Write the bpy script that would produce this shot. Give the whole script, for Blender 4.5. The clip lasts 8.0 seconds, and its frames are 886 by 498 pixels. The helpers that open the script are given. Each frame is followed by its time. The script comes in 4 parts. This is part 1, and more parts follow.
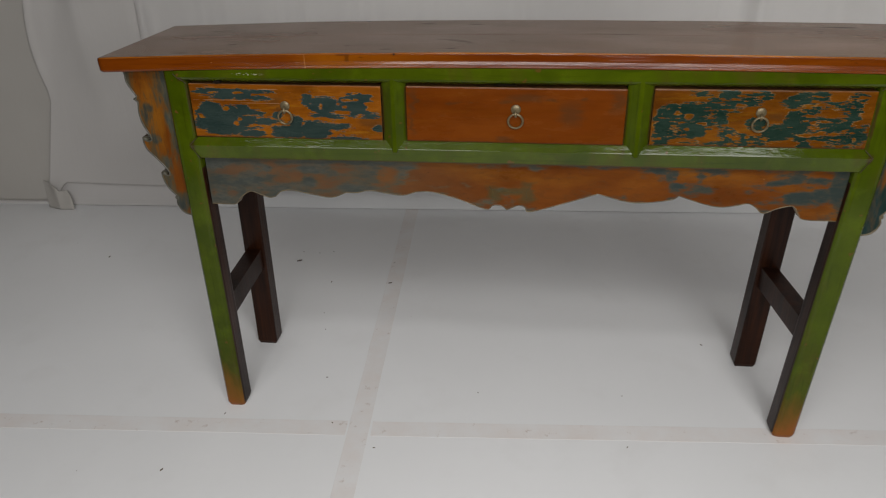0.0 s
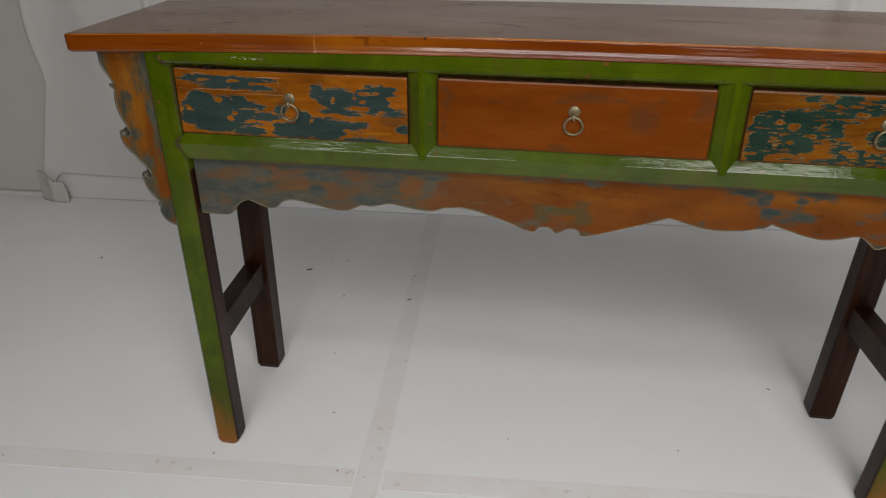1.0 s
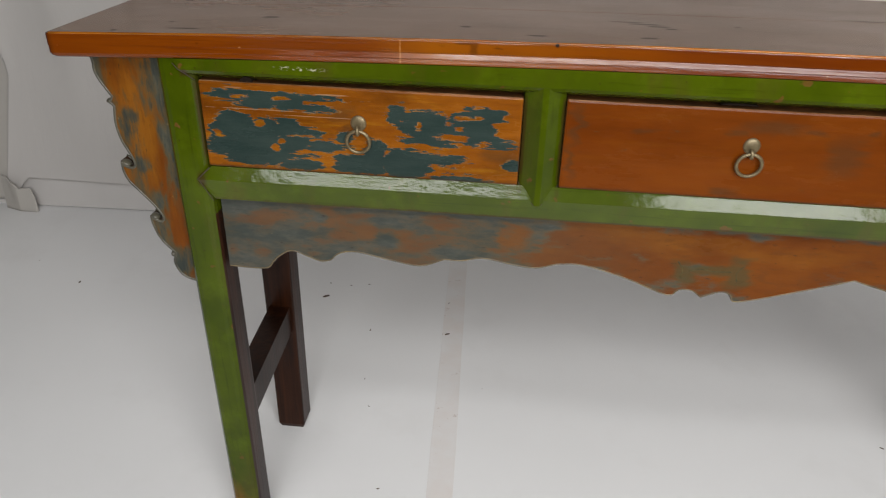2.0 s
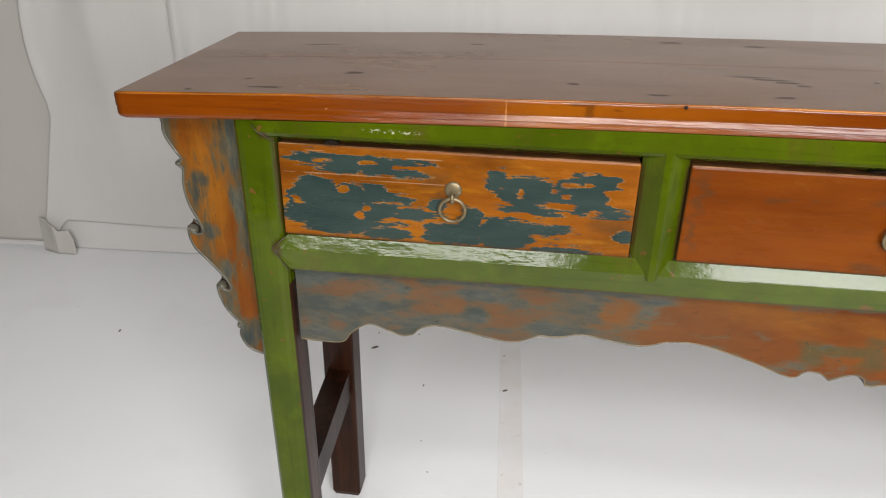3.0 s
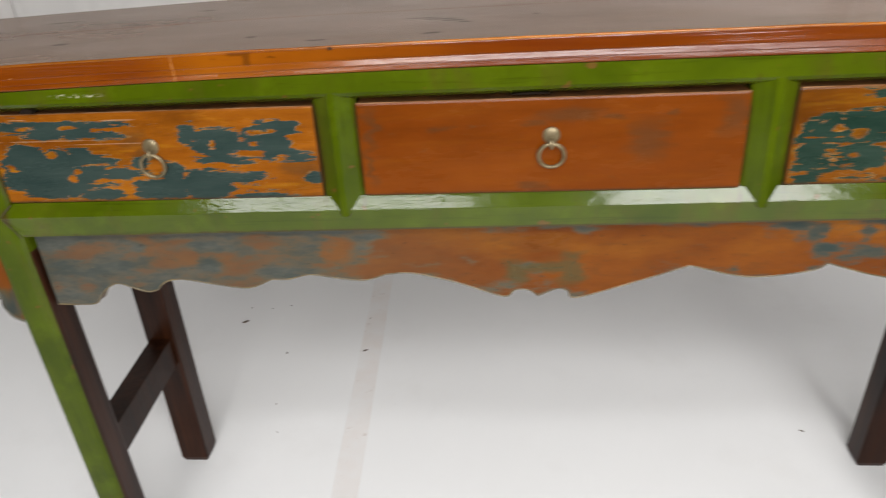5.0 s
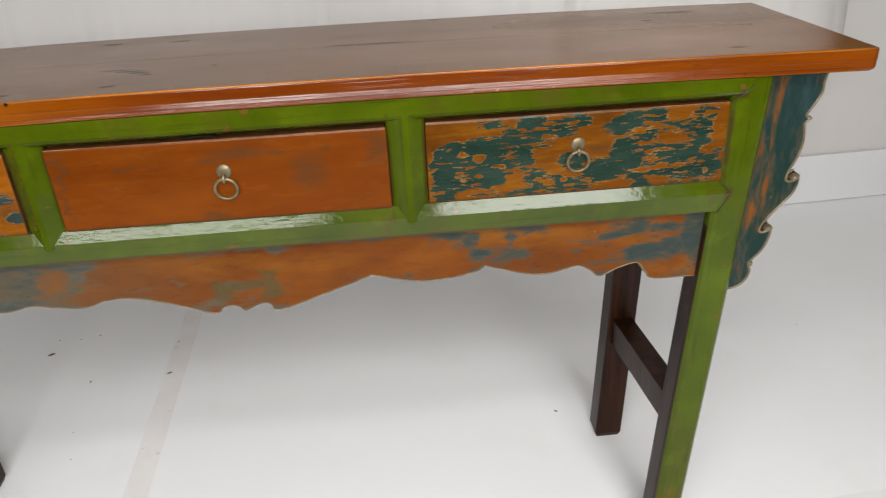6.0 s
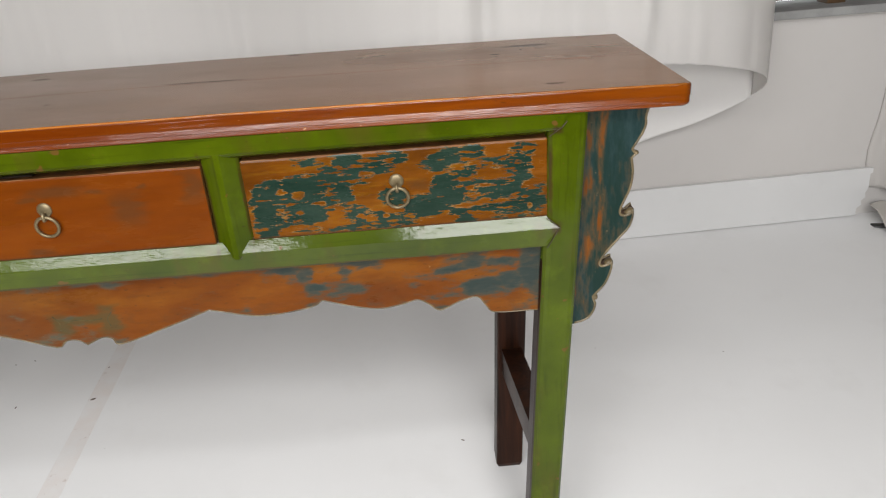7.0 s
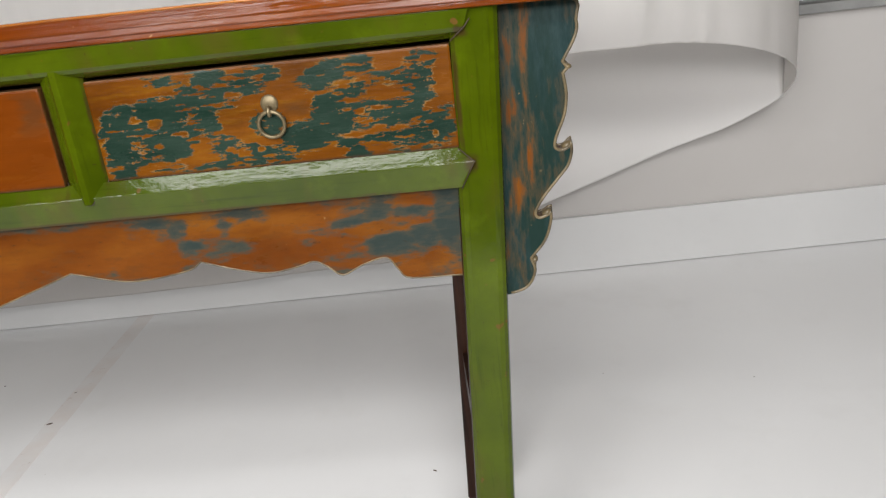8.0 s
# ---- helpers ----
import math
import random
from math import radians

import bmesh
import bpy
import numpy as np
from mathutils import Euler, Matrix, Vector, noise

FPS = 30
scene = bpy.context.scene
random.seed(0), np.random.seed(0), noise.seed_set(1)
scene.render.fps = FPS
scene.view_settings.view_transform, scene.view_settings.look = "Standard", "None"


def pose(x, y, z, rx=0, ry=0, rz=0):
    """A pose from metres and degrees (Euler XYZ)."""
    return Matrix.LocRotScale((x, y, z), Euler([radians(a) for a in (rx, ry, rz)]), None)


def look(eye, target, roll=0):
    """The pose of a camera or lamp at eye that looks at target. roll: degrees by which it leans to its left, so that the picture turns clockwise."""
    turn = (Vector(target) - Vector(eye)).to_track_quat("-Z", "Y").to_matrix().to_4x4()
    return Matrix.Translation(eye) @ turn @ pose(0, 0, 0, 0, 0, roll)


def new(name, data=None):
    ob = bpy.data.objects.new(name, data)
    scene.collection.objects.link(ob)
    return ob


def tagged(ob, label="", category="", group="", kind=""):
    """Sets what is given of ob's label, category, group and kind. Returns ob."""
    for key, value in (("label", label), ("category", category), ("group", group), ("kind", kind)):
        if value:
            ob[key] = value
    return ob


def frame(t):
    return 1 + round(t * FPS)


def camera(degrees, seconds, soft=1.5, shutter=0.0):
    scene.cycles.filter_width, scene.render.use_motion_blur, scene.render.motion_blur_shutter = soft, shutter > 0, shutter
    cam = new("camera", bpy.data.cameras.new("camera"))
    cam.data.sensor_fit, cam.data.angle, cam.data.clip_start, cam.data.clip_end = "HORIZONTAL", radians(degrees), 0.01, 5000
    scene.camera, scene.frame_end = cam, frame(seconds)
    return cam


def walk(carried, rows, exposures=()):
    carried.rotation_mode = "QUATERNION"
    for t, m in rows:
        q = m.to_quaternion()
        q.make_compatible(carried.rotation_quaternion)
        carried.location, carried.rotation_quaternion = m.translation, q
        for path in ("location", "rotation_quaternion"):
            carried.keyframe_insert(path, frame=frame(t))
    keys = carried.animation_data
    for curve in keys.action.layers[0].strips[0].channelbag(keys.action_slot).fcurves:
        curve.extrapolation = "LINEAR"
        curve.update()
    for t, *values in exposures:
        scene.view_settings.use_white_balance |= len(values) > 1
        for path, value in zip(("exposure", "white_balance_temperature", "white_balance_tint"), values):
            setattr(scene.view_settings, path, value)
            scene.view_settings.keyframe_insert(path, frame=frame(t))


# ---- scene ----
PATH = [
    (0, (0.0203, -1.3611, 1.1568), (-0.1934, 0.4123, 0.2569), -1.11),
    (0.5, (0.0402, -1.2463, 1.1263), (-0.2486, 0.5187, 0.2312), -0.44),
    (1, (-0.0371, -1.1015, 1.0907), (-0.2992, 0.6567, 0.1743), 0.08),
    (1.5, (-0.1644, -0.9331, 1.0709), (-0.3756, 0.8108, 0.1149), 0.01),
    (2, (-0.2650, -0.8136, 1.0563), (-0.4388, 0.9299, 0.0919), 1.26),
    (2.2, (-0.2969, -0.7892, 1.0533), (-0.4860, 0.9649, 0.1112), 1.09),
    (3.3, (-0.3707, -0.7074, 1.0650), (-0.6077, 1.0632, 0.1656), 0.47),
    (3.5, (-0.3680, -0.7018, 1.0644), (-0.6064, 1.0663, 0.1606), 0.23),
    (4, (-0.3474, -0.6914, 1.0293), (-0.6149, 1.0889, 0.1581), -1.08),
    (4.3, (-0.2993, -0.6963, 1.0094), (-0.6279, 1.0582, 0.1073), -2.95),
    (4.5, (-0.2454, -0.7089, 1.0169), (-0.5506, 1.0213, 0.0612), -3.74),
    (4.7, (-0.1641, -0.7229, 1.0223), (-0.4453, 1.0047, 0.0547), -3.91),
    (4.9, (-0.0871, -0.7425, 1.0290), (-0.3075, 1.0048, 0.0810), -3.86),
    (5, (-0.0471, -0.7597, 1.0363), (-0.2275, 0.9962, 0.0960), -3.77),
    (5.2, (0.0260, -0.7859, 1.0499), (0.0213, 0.9858, 0.1221), -1.72),
    (6.3, (0.3058, -0.8925, 1.1140), (0.4081, 0.8807, 0.1945), -3.19),
    (6.5, (0.3779, -0.8967, 1.1295), (0.4437, 0.8877, 0.2286), -3.27),
    (7, (0.4796, -0.8828, 1.0971), (0.5183, 0.9132, 0.2179), -4.21),
    (7.2, (0.5361, -0.8650, 1.0456), (0.5751, 0.9677, 0.2458), -8.11),
    (7.3, (0.5682, -0.8423, 1.0110), (0.6004, 1.0027, 0.2395), -8.37),
    (7.5, (0.6259, -0.8093, 0.9555), (0.5994, 1.0504, 0.2202), -7.13),
    (7.7, (0.6574, -0.7801, 0.9204), (0.5665, 1.0897, 0.2168), -6.55),
    (8, (0.6640, -0.7711, 0.8685), (0.5328, 1.1040, 0.1852), -6.53),
]
cam = camera(62.3, 8.0, soft=1.15, shutter=0.2)
walk(cam, [(t, look(eye, target, roll)) for t, eye, target, roll in PATH],
     exposures=[(0.0, -1.47), (1.0, -1.37), (2.0, -0.92), (3.5, -0.34), (4.5, -0.46), (5.2, -0.50), (6.5, -0.58), (8.0, -0.55)])

# ---- light: daylight through two high windows behind the camera, and an added low fill ----
world = bpy.data.worlds.new("daylight")
scene.world = world
world.use_nodes = True
sky = world.node_tree.nodes.new("ShaderNodeTexSky")
sky.sky_type, sky.sun_disc, sky.sun_elevation, sky.sun_rotation = "NISHITA", False, radians(48), radians(200)
world.node_tree.links.new(sky.outputs[0], world.node_tree.nodes["Background"].inputs[0])
world.node_tree.nodes["Background"].inputs[1].default_value = 0.12


def window_light(name, x, y, z, width, depth, watts):
    data = bpy.data.lights.new(name, "AREA")
    data.shape, data.size, data.size_y, data.energy, data.color = "RECTANGLE", width, depth, watts, (1.0, 0.995, 0.985)
    ob = new(name, data)
    ob.matrix_world = look((x, y, z), (x * 0.4, 0.5, 0.4))
    return ob


window_light("window_daylight_a", -0.80, -1.97, 2.28, 1.22, 0.20, 21)
window_light("window_daylight_b", 0.86, -1.97, 2.18, 0.90, 0.56, 45)
# added low opening, unseen: its lamp fills the light under table and drape
low_fill = bpy.data.lights.new("low_fill_light", "AREA")
low_fill.shape, low_fill.size, low_fill.size_y, low_fill.energy, low_fill.color = "RECTANGLE", 1.8, 0.38, 80, (1.0, 0.985, 0.965)
new("low_fill_light", low_fill).matrix_world = look((0.25, -2.05, 1.38), (0.25, 0.0, 0.70))
# unseen skylight, added for the sheen on the bottom rail's bevel
skylight = bpy.data.lights.new("rail_sheen_skylight", "AREA")
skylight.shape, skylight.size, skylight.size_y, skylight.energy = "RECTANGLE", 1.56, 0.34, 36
new("rail_sheen_skylight", skylight).matrix_world = pose(-0.32, -1.84, 3.08)


# ---- materials ----
def material(name):
    mat = bpy.data.materials.new(name)
    mat.use_nodes = True
    return mat, Nodes(mat.node_tree)


class Nodes:
    """Short ways to write shader nodes."""

    def __init__(self, tree):
        self.tree = tree
        self.shader = tree.nodes["Principled BSDF"]
        self.place = self.make("ShaderNodeTexCoord").outputs["Object"]

    def make(self, kind):
        return self.tree.nodes.new(kind)

    def put(self, socket, value):
        if isinstance(value, bpy.types.NodeSocket):
            self.tree.links.new(value, socket)
        elif value is not None:
            if socket.type == "RGBA" and len(value) == 3:
                value = (*value, 1.0)
            socket.default_value = value

    def math(self, operation, a, b=None, c=None):
        node = self.make("ShaderNodeMath")
        node.operation = operation
        for socket, value in zip(node.inputs, (a, b, c)):
            self.put(socket, value)
        return node.outputs[0]

    def stretch(self, scale, shift=(0, 0, 0), source=None):
        node = self.make("ShaderNodeMapping")
        self.put(node.inputs["Vector"], source or self.place)
        node.inputs["Scale"].default_value, node.inputs["Location"].default_value = scale, shift
        return node.outputs[0]

    def noise(self, scale, detail=4.0, rough=0.55, vector=None, warp=0.0):
        node = self.make("ShaderNodeTexNoise")
        self.put(node.inputs["Vector"], vector or self.place)
        for key, value in (("Scale", scale), ("Detail", detail), ("Roughness", rough), ("Distortion", warp)):
            node.inputs[key].default_value = value
        return node.outputs[0]

    def ramp(self, value, *stops):
        node = self.make("ShaderNodeValToRGB")
        ramp = node.color_ramp
        while len(ramp.elements) < len(stops):
            ramp.elements.new(0.5)
        for element, (at, colour) in zip(ramp.elements, stops):
            element.position = at
            element.color = (colour,) * 3 + (1,) if isinstance(colour, (int, float)) else (*colour, 1)
        self.put(node.inputs[0], value)
        return node.outputs[0]

    def mix(self, factor, a, b, blend="MIX"):
        node = self.make("ShaderNodeMix")
        node.data_type, node.blend_type = "RGBA", blend
        self.put(node.inputs[0], factor)
        self.put(node.inputs[6], a)
        self.put(node.inputs[7], b)
        return node.outputs[2]

    def axis(self, n, source=None):
        node = self.make("ShaderNodeSeparateXYZ")
        self.put(node.inputs[0], source or self.place)
        return node.outputs[n]

    def blobs(self, patches, wobble, reach=0.5, up=2, ragged=0.0):
        """How far inside the nearest of some blunt patches (x, z, half width, half height; up=1: x and y) a place lies: over 0 is inside."""
        x, z = self.axis(0), self.axis(up)
        if ragged:
            drift = [self.noise(scale, 6, 0.64, self.stretch(squash, shift)) for scale, squash, shift in ((38.0, (0.5, 1, 2.4), (7, 0, 1)), (60.0, (0.45, 1, 1.6), (2, 0, 9)))]
            x = self.math("MULTIPLY_ADD", self.math("SUBTRACT", drift[0], 0.5), 16 * ragged, x)
            z = self.math("MULTIPLY_ADD", self.math("SUBTRACT", drift[1], 0.5), 3.6 * ragged, z)
        best = None
        for cx, cz, rx, rz in patches:
            u = self.math("MULTIPLY", self.math("SUBTRACT", x, cx), 1 / rx)
            v = self.math("MULTIPLY", self.math("SUBTRACT", z, cz), 1 / rz)
            u, v = self.math("MULTIPLY", u, u), self.math("MULTIPLY", v, v)
            d = self.math("SQRT", self.math("SQRT", self.math("MULTIPLY_ADD", u, u, self.math("MULTIPLY", v, v))))
            inside = self.math("SUBTRACT", 1.0, d)
            best = inside if best is None else self.math("MAXIMUM", best, inside)
        return self.math("ADD", best, self.math("MULTIPLY", self.math("SUBTRACT", wobble, 0.5), reach))

    def patches(self, some, source):
        """How deep inside the nearest of some oval patches (x, z, half width, half height) a place lies, in metres: under 0 is outside."""
        best = None
        for cx, cz, rx, rz in some:
            node = self.make("ShaderNodeVectorMath")
            node.operation = "MULTIPLY_ADD"
            self.put(node.inputs[0], source)
            node.inputs[1].default_value, node.inputs[2].default_value = (1 / rx, 0.0, 1 / rz), (-cx / rx, 0.0, -cz / rz)
            size = self.make("ShaderNodeVectorMath")
            size.operation = "LENGTH"
            self.put(size.inputs[0], node.outputs[0])
            deep = self.math("MULTIPLY_ADD", size.outputs["Value"], -min(rx, rz), min(rx, rz))
            best = deep if best is None else self.math("MAXIMUM", best, deep)
        return best

    def shaken(self, *layers):
        """The place, pushed about in x and z by noise: layers of (scale, squash, reach in x, reach in z)."""
        node = self.make("ShaderNodeVectorMath")
        node.operation = "ADD"
        self.put(node.inputs[0], self.place)
        x = z = 0.0
        for n, (scale, squash, reach_x, reach_z) in enumerate(layers):
            a = self.math("SUBTRACT", self.noise(scale, 4, 0.6, self.stretch(squash, (3 + n, 0, 1))), 0.5)
            b = self.math("SUBTRACT", self.noise(scale, 4, 0.6, self.stretch(squash, (9 + n, 0, 7))), 0.5)
            x, z = self.math("MULTIPLY_ADD", a, reach_x, x), self.math("MULTIPLY_ADD", b, reach_z, z)
        both = self.make("ShaderNodeCombineXYZ")
        self.put(both.inputs[0], x)
        self.put(both.inputs[2], z)
        self.put(node.inputs[1], both.outputs[0])
        return node.outputs[0]

    def finish(self, colour, rough, height=None, strength=0.3, distance=0.002, coat=0.0, metal=0.0, specular=0.5):
        self.put(self.shader.inputs["Base Color"], colour)
        self.put(self.shader.inputs["Roughness"], rough)
        self.shader.inputs["Metallic"].default_value = metal
        self.shader.inputs["Coat Weight"].default_value = coat
        self.shader.inputs["Coat Roughness"].default_value = 0.16
        self.put(self.shader.inputs["Specular IOR Level"], specular)
        if height is not None:
            bump = self.make("ShaderNodeBump")
            bump.inputs["Strength"].default_value, bump.inputs["Distance"].default_value = strength, distance
            self.put(bump.inputs["Height"], height)
            self.put(self.shader.inputs["Normal"], bump.outputs[0])


def wood_material(name, dark, light, rough, marks=(), specular=0.5, upright=False, figure=1.0, warm=False):
    mat, n = material(name)
    along = (lambda a, b: (b, b, a)) if upright else (lambda a, b: (a, b, b))
    grain = n.noise(9.0, 7, 0.65, n.stretch(along(0.30, 6.0)), 0.1 if warm else 0.8)
    fine = n.noise(60.0, 4, 0.65, n.stretch(along(0.10, 3.0)))
    patch = n.noise(4.5, 4, 0.6, n.stretch(along(0.7, 1.6)))
    speck = n.noise(120.0, 3, 0.6, n.stretch((0.5, 1, 1)))
    colour = n.mix(n.ramp(grain, (0.34, 0.0), (0.66, 1.0)), dark, light)
    colour = n.mix(n.ramp(patch, (0.42, 0.0), (0.72, 0.7 * figure)), colour, [0.5 * c for c in dark])
    colour = n.mix(n.ramp(fine, (0.52, 0.0), (0.72, 0.6 * figure)), colour, [0.45 * c for c in dark])
    colour = n.mix(n.ramp(speck, (0.66, 0.0), (0.76, 0.6)), colour, [0.3 * c for c in dark])
    height = n.math("ADD", n.math("MULTIPLY", fine, 1.2), grain)
    if warm:
        # the top is warmer and lighter towards the right end
        thin = n.math("MULTIPLY", n.ramp(n.axis(0), (0.05, 0.0), (0.60, 0.6)), n.ramp(patch, (0.40, 1.0), (0.70, 0.3)))
        colour = n.mix(thin, colour, [1.45 * light[0], 1.35 * light[1], light[2]])
        cloud = n.noise(16.0, 5, 0.6, n.stretch((0.5, 1.3, 1), (2, 3, 0)))
        colour = n.mix(n.ramp(cloud, (0.56, 0.0), (0.74, 0.55)), colour, [0.45 * c for c in dark])
    if marks:
        scar = n.blobs(marks, n.noise(150.0, 6, 0.70, n.stretch((0.30, 1.5, 1.5))), 2.2, 1)
        scar = n.ramp(n.math("MULTIPLY_ADD", scar, 1.0, 0.5), (0.40, 0.0), (0.80, 0.95))
        colour = n.mix(scar, colour, (0.016, 0.010, 0.006))
        height = n.math("SUBTRACT", height, n.math("MULTIPLY", scar, 1.5))
    gloss = n.ramp(patch, (0.3, specular), (0.8, specular * 0.75))
    if marks:
        gloss = n.mix(scar, gloss, (0.02, 0.02, 0.02))
    n.finish(colour, n.ramp(patch, (0.3, rough), (0.8, rough + 0.12)), height, 0.07 if warm else 0.25, 0.0015, 0.0, 0.0, gloss)
    return mat


# knots, cracks and nail holes of the top, in x and y
TOP_MARKS = [(-0.735, 0.004, 0.004, 0.004), (-0.685, 0.051, 0.006, 0.004), (-0.655, 0.017, 0.022, 0.004), (-0.573, 0.086, 0.012, 0.006), (-0.331, 0.056, 0.006, 0.005),
             (-0.140, 0.112, 0.026, 0.003), (-0.120, 0.102, 0.022, 0.004), (-0.106, 0.092, 0.014, 0.004), (-0.092, 0.080, 0.008, 0.004), (-0.125, 0.028, 0.010, 0.004), (-0.655, 0.243, 0.034, 0.004), (-0.541, 0.148, 0.004, 0.003), (-0.452, 0.254, 0.010, 0.004),
             (-0.201, 0.294, 0.016, 0.006), (-0.096, 0.283, 0.014, 0.006), (0.658, 0.281, 0.040, 0.007), (0.602, 0.227, 0.008, 0.004), (0.655, 0.029, 0.014, 0.004),
             (-0.012, 0.106, 0.004, 0.004), (0.290, 0.325, 0.010, 0.006), (0.185, 0.174, 0.070, 0.004), (-0.249, 0.021, 0.012, 0.004)]
WOOD_TOP = wood_material("varnished_brown_wood", (0.105, 0.041, 0.010), (0.172, 0.072, 0.017), 0.20, TOP_MARKS, 0.6, False, 0.32, True)


def edge_material():
    """The moulded edge: red-brown ends, a lighter combed stretch between them, glossy varnish."""
    mat, n = material("varnished_orange_wood")
    x = n.axis(0)
    grain = n.noise(10.0, 6, 0.62, n.stretch((0.25, 4.0, 4.0)), 0.6)
    fine = n.noise(70.0, 4, 0.65, n.stretch((0.08, 3.0, 3.0)))
    patch = n.noise(5.0, 4, 0.6, n.stretch((0.8, 1.2, 1.2), (1.7, 0, 0)))
    colour = n.mix(n.ramp(grain, (0.34, 0.0), (0.66, 1.0)), (0.100, 0.0180, 0.0009), (0.164, 0.0370, 0.0014))
    bright = n.math("MULTIPLY", n.ramp(n.math("ADD", x, 0.5), (0.06, 0.0), (0.14, 0.9), (0.24, 0.6), (0.42, 0.0)), n.ramp(patch, (0.36, 0.35), (0.6, 1.0)))
    colour = n.mix(bright, colour, (0.255, 0.076, 0.003))
    colour = n.mix(n.ramp(patch, (0.50, 0.0), (0.70, 0.55)), colour, (0.105, 0.0185, 0.0010))
    colour = n.mix(n.ramp(fine, (0.56, 0.0), (0.72, 0.45)), colour, (0.080, 0.0150, 0.0010))
    dot = n.noise(120.0, 3, 0.6, n.stretch((0.5, 1, 1)))
    colour = n.mix(n.ramp(dot, (0.68, 0.0), (0.76, 0.6)), colour, (0.040, 0.010, 0.001))
    # one pale scratch and one dark knot
    scratch = n.ramp(n.math("MULTIPLY_ADD", n.blobs([(-0.397, 0.857, 0.0011, 0.016)], fine, 1.6), 1.0, 0.5), (0.45, 0.0), (0.9, 0.45))
    colour = n.mix(scratch, colour, (0.42, 0.19, 0.06))
    knot = n.ramp(n.math("MULTIPLY_ADD", n.blobs([(-0.316, 0.865, 0.005, 0.010), (-0.326, 0.870, 0.010, 0.003)], fine, 1.6), 1.0, 0.5), (0.35, 0.0), (0.9, 0.7))
    colour = n.mix(knot, colour, (0.075, 0.020, 0.002))
    # the two worn ends are darker
    end = n.math("MULTIPLY_ADD", n.math("SUBTRACT", patch, 0.5), 0.012, n.math("ABSOLUTE", n.math("SUBTRACT", x, 0.002)))
    colour = n.mix(n.ramp(n.math("MULTIPLY", n.math("SUBTRACT", end, 0.79), 25.0), (0.35, 0.0), (0.60, 0.75)), colour, (0.035, 0.010, 0.002))
    pit = n.noise(160.0, 2, 0.5, n.stretch((0.5, 1, 1)))
    colour = n.mix(n.ramp(pit, (0.74, 0.0), (0.78, 0.6)), colour, (0.50, 0.27, 0.11))
    # fine scratches along the board, deepest left of its middle
    lines = n.noise(64.0, 3, 0.6, n.stretch((0.035, 9.0, 9.0), (2, 1, 0)))
    where = n.ramp(n.math("ADD", x, 0.85), (0.12, 0.15), (0.30, 1.0), (0.44, 0.9), (0.50, 0.12), (0.95, 0.10), (1.0, 0.5))
    where = n.math("MULTIPLY", where, n.ramp(n.noise(7.0, 3, 0.5, n.stretch((1, 1, 1), (4, 0, 0))), (0.36, 0.35), (0.60, 1.0)))
    height = n.math("MULTIPLY_ADD", n.math("MULTIPLY", lines, where), 2.6, n.math("MULTIPLY_ADD", fine, 0.7, grain))
    height = n.math("MULTIPLY_ADD", n.noise(30.0, 3, 0.6, n.stretch((0.7, 1, 1), (5, 0, 2))), 0.5, height)
    n.finish(colour, n.ramp(patch, (0.3, 0.08), (0.8, 0.15)), height, 0.27, 0.0015, 0.0, 0.0, 0.28)
    return mat


WOOD_EDGE = edge_material()
WOOD_DARK = wood_material("dark_stained_wood", (0.009, 0.003, 0.0015), (0.040, 0.012, 0.004), 0.34, (), 0.2, True)


